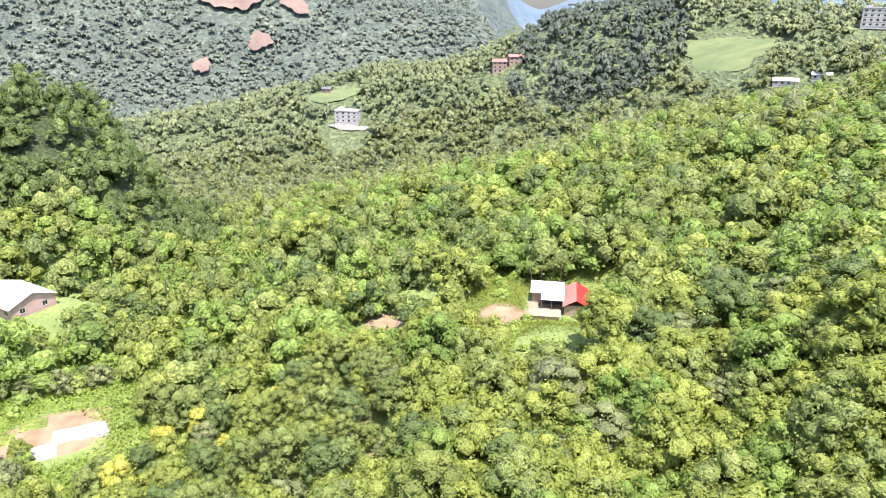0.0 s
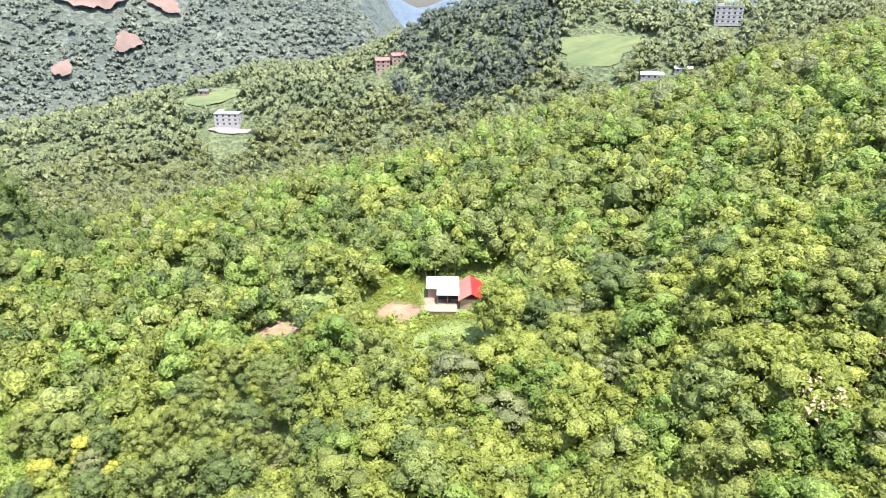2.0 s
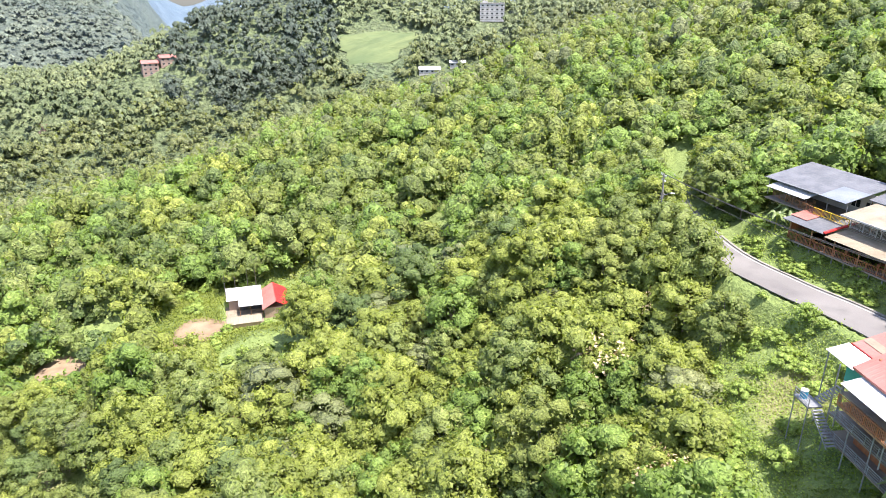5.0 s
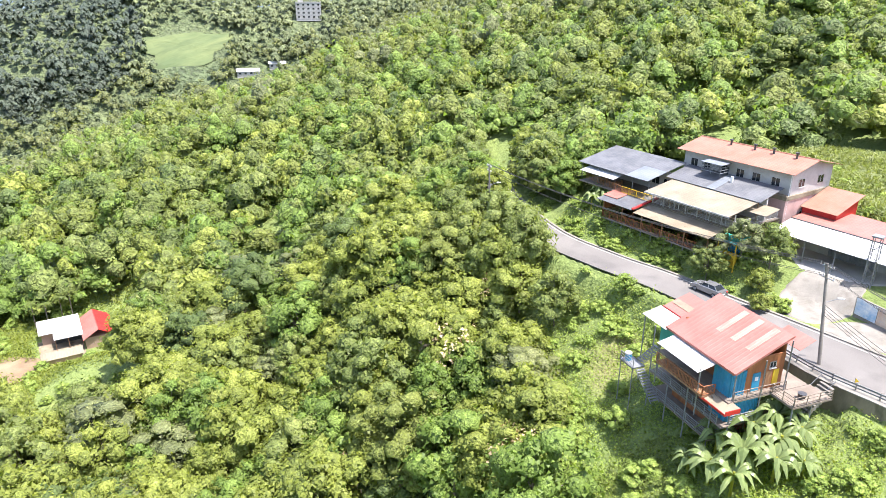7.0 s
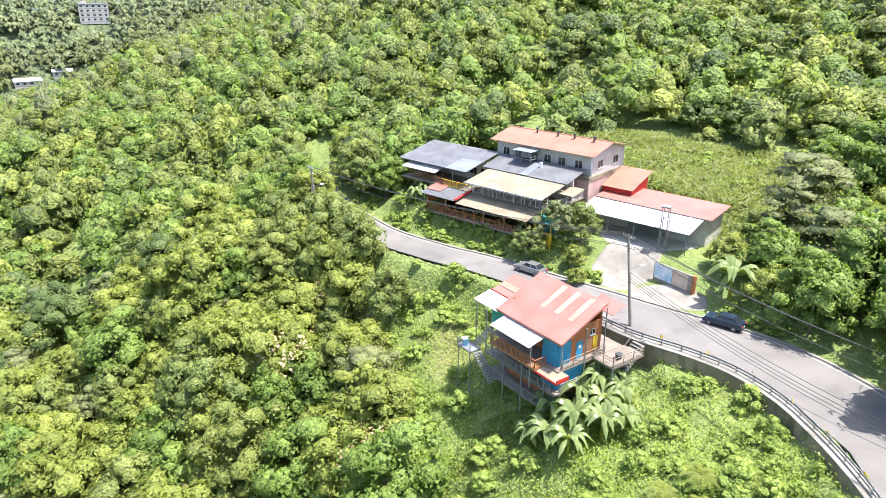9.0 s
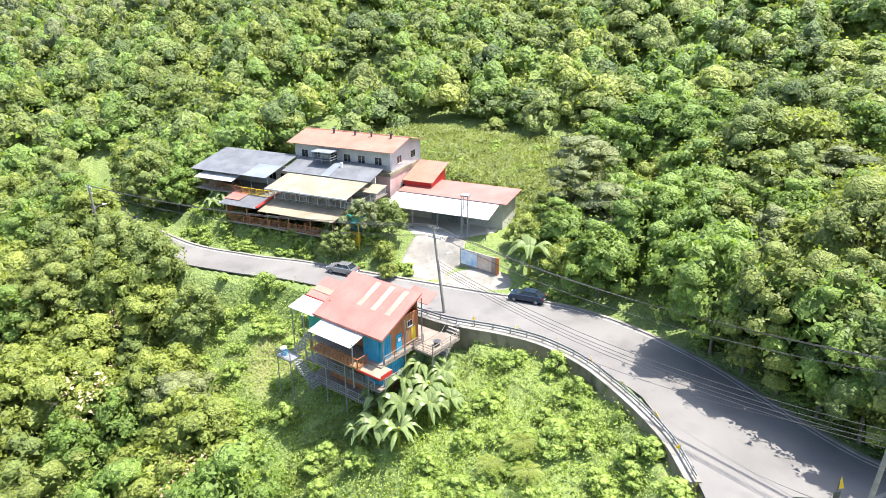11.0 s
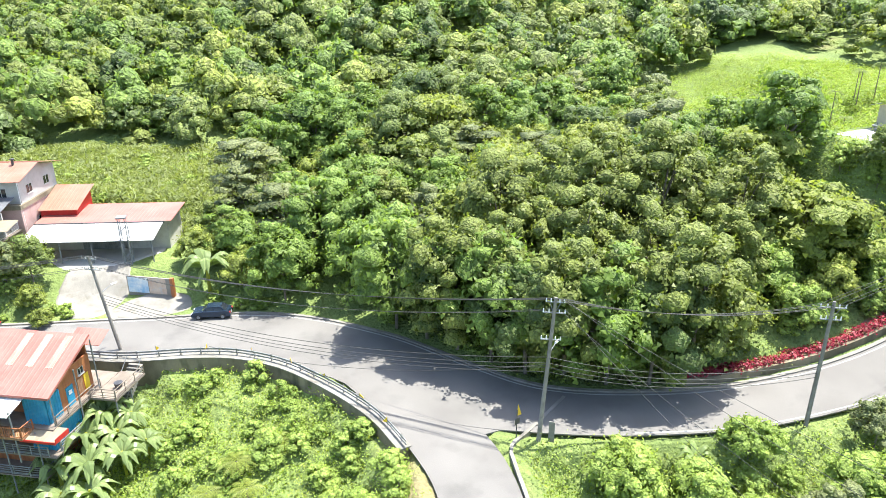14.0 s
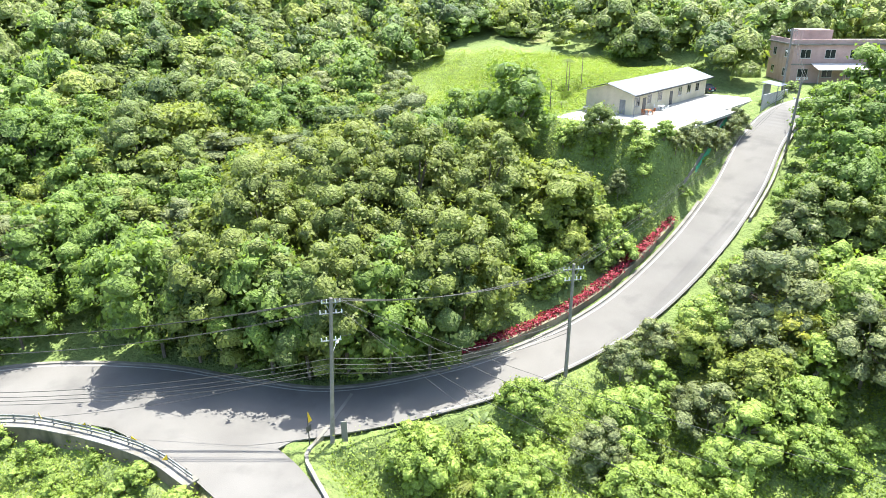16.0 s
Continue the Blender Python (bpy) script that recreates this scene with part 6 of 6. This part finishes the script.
# Broad leaves of banana plants.
def banana_meshes(seed):
    g = random.Random(seed)
    bm = bmesh.new()
    leaves = []
    for k in range(16):
        a, lift = k * 2.4 + g.uniform(-0.3, 0.3), g.uniform(0.4, 1.5)
        length, wide = g.uniform(2.3, 3.2), g.uniform(0.26, 0.36)
        pts = []
        for j in range(9):
            f = j / 8
            out = length * f * (0.85 - 0.12 * f)
            up = 1.9 + lift * math.sin(min(1.0, f * 1.25) * 1.9) * 0.9 - 1.1 * f * f
            pts.append((out, up, wide * math.sin(math.pi * min(1, 0.06 + 0.94 * f) ** 0.8) + 0.02))
        rows = []
        for out, up, w in pts:
            c, d = math.cos(a), math.sin(a)
            rag = g.uniform(0.75, 1.1)
            rows.append([bm.verts.new((c * out - d * s * w * rag, d * out + c * s * w * rag, up - abs(s) * w * 0.35 + (0.02 if s == 0 else 0))) for s in (-1, 0, 1)])
        for p, q in zip(rows, rows[1:]):
            bm.faces.new((p[0], p[1], q[1], q[0]))
            bm.faces.new((p[1], p[2], q[2], q[1]))
    me = bpy.data.meshes.new("leaves")
    bm.to_mesh(me)
    bm.free()
    me.materials.append(LEAF_BANANA)
    st = bpy.data.meshes.new("stem")
    bm = beam(bmesh.new(), (0, 0, -0.8), (0, 0, 2.2), 0.16, 8, 0.1)
    bm.to_mesh(st)
    bm.free()
    st.materials.append(LEAF["yellow"])
    me.name, st.name = "foliage", "stem"
    return st, me


BANANA = [banana_meshes(k) for k in range(3)]
for x, y, s in ((57.8, 22.4, 1.25), (55.8, 24.6, 1.25), (59.8, 21.2, 1.2), (54.8, 21.6, 1.3), (61.8, 21.6, 1.1), (57.6, 19.6, 1.2), (53.0, 23.6, 1.25), (63.4, 22.2, 0.9), (59.8, 18.8, 1.0), (57.6, 25.4, 1.0), (52.2, 21, 1.1), (55.2, 18.8, 1.15), (53.6, 26, 0.9), (56.6, 17, 0.9), (80.6, 13.6, 1.7), (87, 63, 1.0), (89, 65, 1.1), (85.2, 64, 0.9), (40.5, -28.8, 0.8)):
    plant(random.choice(BANANA), "banana_plant", x, y, s, "banana plant with long arching ragged leaves", "banana plant", "banana plants", tall=1.1)


def frond_meshes(seed, fronds, length, height, droop, mat, wide=0.3):
    """A crown of feathered fronds on a slim stem: palm or tree fern."""
    g = random.Random(seed)
    bm = bmesh.new()
    for k in range(fronds):
        a = k * math.tau / fronds + g.uniform(-0.2, 0.2)
        tilt = g.uniform(0.2, 0.7)
        for j in range(11):
            f = (j + 1) / 12
            out, up = length * f * (1 - 0.15 * f), height + length * (tilt * f - droop * f * f)
            w = length * wide * math.sin(math.pi * (0.1 + 0.85 * f))
            for s in (-1, 1):
                b0 = Vector((out, 0, up))
                tip = Vector((out + w * 0.35, s * w, up - w * 0.35))
                e = Vector((0.055 * length, 0, 0))
                vs = [bm.verts.new(Matrix.Rotation(a, 3, "Z") @ p) for p in (b0 - e * 0.5, b0 + e * 0.6, tip)]
                bm.faces.new(vs)
    me = bpy.data.meshes.new("fronds")
    bm.to_mesh(me)
    bm.free()
    me.materials.append(mat)
    me.name = "foliage"
    st = bpy.data.meshes.new("stem")
    bm = beam(bmesh.new(), (0, 0, -0.8), (0, 0, height), 0.12, 7, 0.08)
    bm.to_mesh(st)
    bm.free()
    st.materials.append(BARK)
    return st, me


PALM = [frond_meshes(k, 11, 1.9, 6.5 + k, 0.95, LEAF["green"]) for k in range(2)]
FERN = [frond_meshes(k + 5, 13, 2.0, 1.6, 0.75, LEAF["bright"], 0.2) for k in range(2)]
pr = random.Random(8)
for k in range(16):
    u, v = pr.uniform(-12, 24), pr.uniform(10, 34)
    p = pose(*HALL, 0, 0, 0, HALL_TURN) @ Vector((u, v, 0))
    plant(PALM[k % 2], "betel_palm", p.x, p.y, pr.uniform(0.7, 1.0), "slim betel palm with a small feathered crown", "palm", "betel palms", g=pr)
for x, y in ((18, 143), (21, 145), (16, 145), (23, 146)):
    plant(PALM[0], "betel_palm", x, y, 1.0, "slim betel palm with a small feathered crown", "palm", "betel palms", g=pr)
for x, y, s in ((49.5, 11, 1.0), (51.5, 8.5, 1.1), (48.5, 7.5, 1.0), (53, 5, 0.8), (36.5, -25.5, 0.9), (33, -49, 1.2), (77, -13, 0.8), (78.5, 0.5, 0.5), (64, -57, 1.0), (66.5, -58.5, 1.1)):
    plant(FERN[pr.randrange(2)], "tree_fern", x, y, s, "tree fern with spreading bright fronds", "fern", "tree ferns", g=pr)

# Red-leaved plants in the roadside bed.
for k, p in enumerate(bed_line):
    a, b = bed_line[max(0, k - 1)], bed_line[min(len(bed_line) - 1, k + 1)]
    n = Vector((a.y - b.y, b.x - a.x, 0)).normalized()
    if k == 0:
        v, f, soft, cores = crown_arrays(77, 1.3, 0.8, 0.0, 5, 40, 0.22, 0.8, 0.6, -0.1)
        red_me = soften(from_arrays("foliage", v, f, LEAF_RED), soft)
    q = p + n * 4.75
    t = thing("red_plant", pose(q.x, q.y, p.z + 0.45, 0, 0, 50 * k), "dark red leafy plant in the roadside bed", "plant", "red plants in the bed")
    shared("foliage", red_me, t)
soil = band(bed_line, 4.36, 6.2, -0.8, 0.55, "bed_soil", EARTH)
tagged(soil, "brown soil of the roadside bed", "soil", kind="structure")

for k, p in enumerate(stretch_of(ROAD, 70, 60)[::3]):
    for d in (6.5, 11.0):
        grow("green" if (k + d) % 2 else "broad", p.x - d * 0.85, p.y + d * 0.5, 1.05, 1.15)
for x, y in ((-90, 108), (-84, 111), (-78, 112), (-72, 115), (-96, 104)):
    grow("grey", x, y, 0.7)
shed = thing("garden_shed", pose(-84, 93, -38, 0, 0, 20), "small teal-roofed garden shed beside the plots", "shed")
part("wall", boxes((0, 3, 0, 2.4, -0.5, 2.0)), WALL_BROWN, shed)
part("roof", sheet_roof(-0.2, 3.2, -0.2, 2.6, 2.0, 2.5), TEAL, shed)

for k in range(60):
    x, y = yb.uniform(-112, -52), yb.uniform(84, 140)
    if land(np.array([x]), np.array([y]))[0] < -34 and math.hypot(x + 70, y - 97) > 10:
        grow("bush" if k % 2 else "shrub", x, y, yb.uniform(0.7, 1.5))

for k in range(60):
    x, y = yb.uniform(-4, 34), yb.uniform(100, 150)
    u, v = pad_place(x, y, *HUT, HUT_TURN)
    if not (-1.5 < u < 13.5 and -4 < v < 12) and math.hypot(x - 8, y - 131) > 6:
        grow("bush" if k % 3 else "shrub", x, y, yb.uniform(0.6, 1.2), 0.8)

# Bushes on the open slopes.
bush_rng = random.Random(12)
n_b = 0
while n_b < 330:
    b = bush_rng.uniform(50, 160)
    r = bush_rng.uniform(40, 128)
    x, y = math.sin(radians(b)) * r, math.cos(radians(b)) * r
    if not open_slope(x, y) or off_road(x, y) < 1.6 or in_pad(x, y, 0.6):
        continue
    u, v = pad_place(x, y, *HALL, HALL_TURN)
    if v > 8 and -6 < u < 45 and bush_rng.random() < 0.85:
        continue
    kind = "bush" if bush_rng.random() < 0.6 else "shrub"
    grow(kind, x, y, bush_rng.uniform(0.4, 0.95), bush_rng.uniform(0.6, 0.95))
    n_b += 1
for k in range(150):
    b, off = bush_rng.uniform(0, len(ROAD) - 1), 0
    p = ROAD[int(b)]
    a = ROAD[max(0, int(b) - 1)]
    n = Vector((a.y - p.y, p.x - a.x, 0))
    if n.length < 0.01:
        continue
    n.normalize()
    side = bush_rng.choice((-1, 1, 1))
    d = p[3] + bush_rng.uniform(1.6, 4.5)
    x, y = p.x + n.x * d * side, p.y + n.y * d * side
    if in_pad(x, y, 0.3) or off_road(x, y) < 1.4 or (-70 < p.y < -30 and side > 0 and d < p[3] + 3.4) or math.hypot(x - 81, y - 20) < 7:
        continue
    grow("shrub" if bush_rng.random() < 0.6 else "bush", x, y, bush_rng.uniform(0.35, 0.75), bush_rng.uniform(0.6, 0.95))


# Clipped tea hedges on the terraces below the chalet.
def tea_row(x0, y0, x1, y1, seed):
    g = np.random.RandomState(seed)
    n = 520
    f, a = g.rand(n), g.uniform(-0.2, math.pi + 0.2, n)
    run = np.array([x1 - x0, y1 - y0]) / math.hypot(x1 - x0, y1 - y0)
    wob = 0.18 * np.sin(f * 9 + seed)
    x = x0 + (x1 - x0) * f + (-run[1]) * (np.cos(a) * 0.5 + wob)
    y = y0 + (y1 - y0) * f + run[0] * (np.cos(a) * 0.5 + wob)
    c = np.stack([x, y, land(x, y) + 0.35 + 0.5 * np.sin(a) * (0.85 + 0.3 * g.rand(n))], 1)
    out = np.stack([-run[1] * np.cos(a), run[0] * np.cos(a), np.sin(a)], 1)
    v, q, soft = leaf_quads(g, c, out, 0.26)
    row = thing("tea_hedge", pose(0, 0, 0), "clipped dark green tea hedge on a terrace", "hedge", "tea hedges")
    part_ob = new("foliage", soften(from_arrays("foliage", v, q, LEAF["green"]), soft))
    part_ob.parent = row


for k in range(5):
    tea_row(47.5 + 1.9 * k, 34.5 - 0.5 * k, 50.5 + 1.9 * k, 26.0 - 0.4 * k, k)


# Weeds and grass: joined sprays over the open ground.
def weeds(name, label, n, region, size, mat, seed, up=0.35, tall=1.0, aspect=0.6, jitter=0.5, b0=48, b1=162):
    g = np.random.RandomState(seed)
    P = []
    while len(P) < 5000:
        b, r = g.uniform(b0, b1), math.sqrt(g.uniform(40**2, 155**2))
        x, y = math.sin(radians(b)) * r, math.cos(radians(b)) * r
        if region(x, y, r, b):
            P.append((x, y))
    P = np.repeat(np.array(P), n // 5000, axis=0)
    P = P + g.normal(0, 0.75, P.shape)
    z = land(P[:, 0], P[:, 1])
    c = np.stack([P[:, 0], P[:, 1], z + g.uniform(0.02, tall, len(P))], 1)
    v, f, soft = leaf_quads(g, c, np.zeros_like(c), size, aspect, up, jitter)
    tagged(new(name, soften(from_arrays(name, v, f, mat), soft)), label, "weeds", kind="stuff")


def weedy(x, y, r, b):
    return (open_slope(x, y) or (r < 66 and b > 57)) and off_road(x, y) > 1.9 and not in_pad(x, y)


def grassy(x, y, r, b):
    u, v = pad_place(x, y, *INN, INN_TURN)
    return 2 < u < 47 and 19.5 < v < 46


weeds("slope_weeds", "tangled bright green weeds on the open slope", 150000, weedy, 0.28, LEAF["fresh"], 21)
weeds("slope_weeds", "tangled yellow-green weeds on the open slope", 50000, weedy, 0.28, LEAF["bright"], 22)
def meadowy(x, y, r, b):
    u, v = pad_place(x, y, *HALL, HALL_TURN)
    return -6 < u < 45 and 9.5 < v < 46 and off_road(x, y) > 1.5


weeds("tall_grass", "tall pale silver grass on the bank above the inn", 80000, grassy, 1.35, GRASS, 23, 0.5, 1.5, 0.16, 0.6)
weeds("meadow_grass", "bright uneven grass and weeds on the meadow", 50000, meadowy, 0.5, LEAF["fresh"], 24, 0.8, 0.35)


def plots_side(x, y, r, b):
    return r > 95 and math.hypot(x + 72, y - 97) > 9


def hut_side(x, y, r, b):
    u, v = pad_place(x, y, *HUT, HUT_TURN)
    return -16 < u < 24 and -12 < v < 24 and not (-1.5 < u < 13.5 and -4 < v < 11) and math.hypot(x - 8, y - 131) > 5


weeds("valley_weeds", "tangled green weeds round the garden plots", 60000, plots_side, 0.5, LEAF["fresh"], 25, 0.6, 0.9, b0=-43, b1=-20)
weeds("hut_weeds", "tangled green weeds round the farm hut", 30000, hut_side, 0.45, LEAF["bright"], 26, 0.6, 0.9, b0=-4, b1=18)
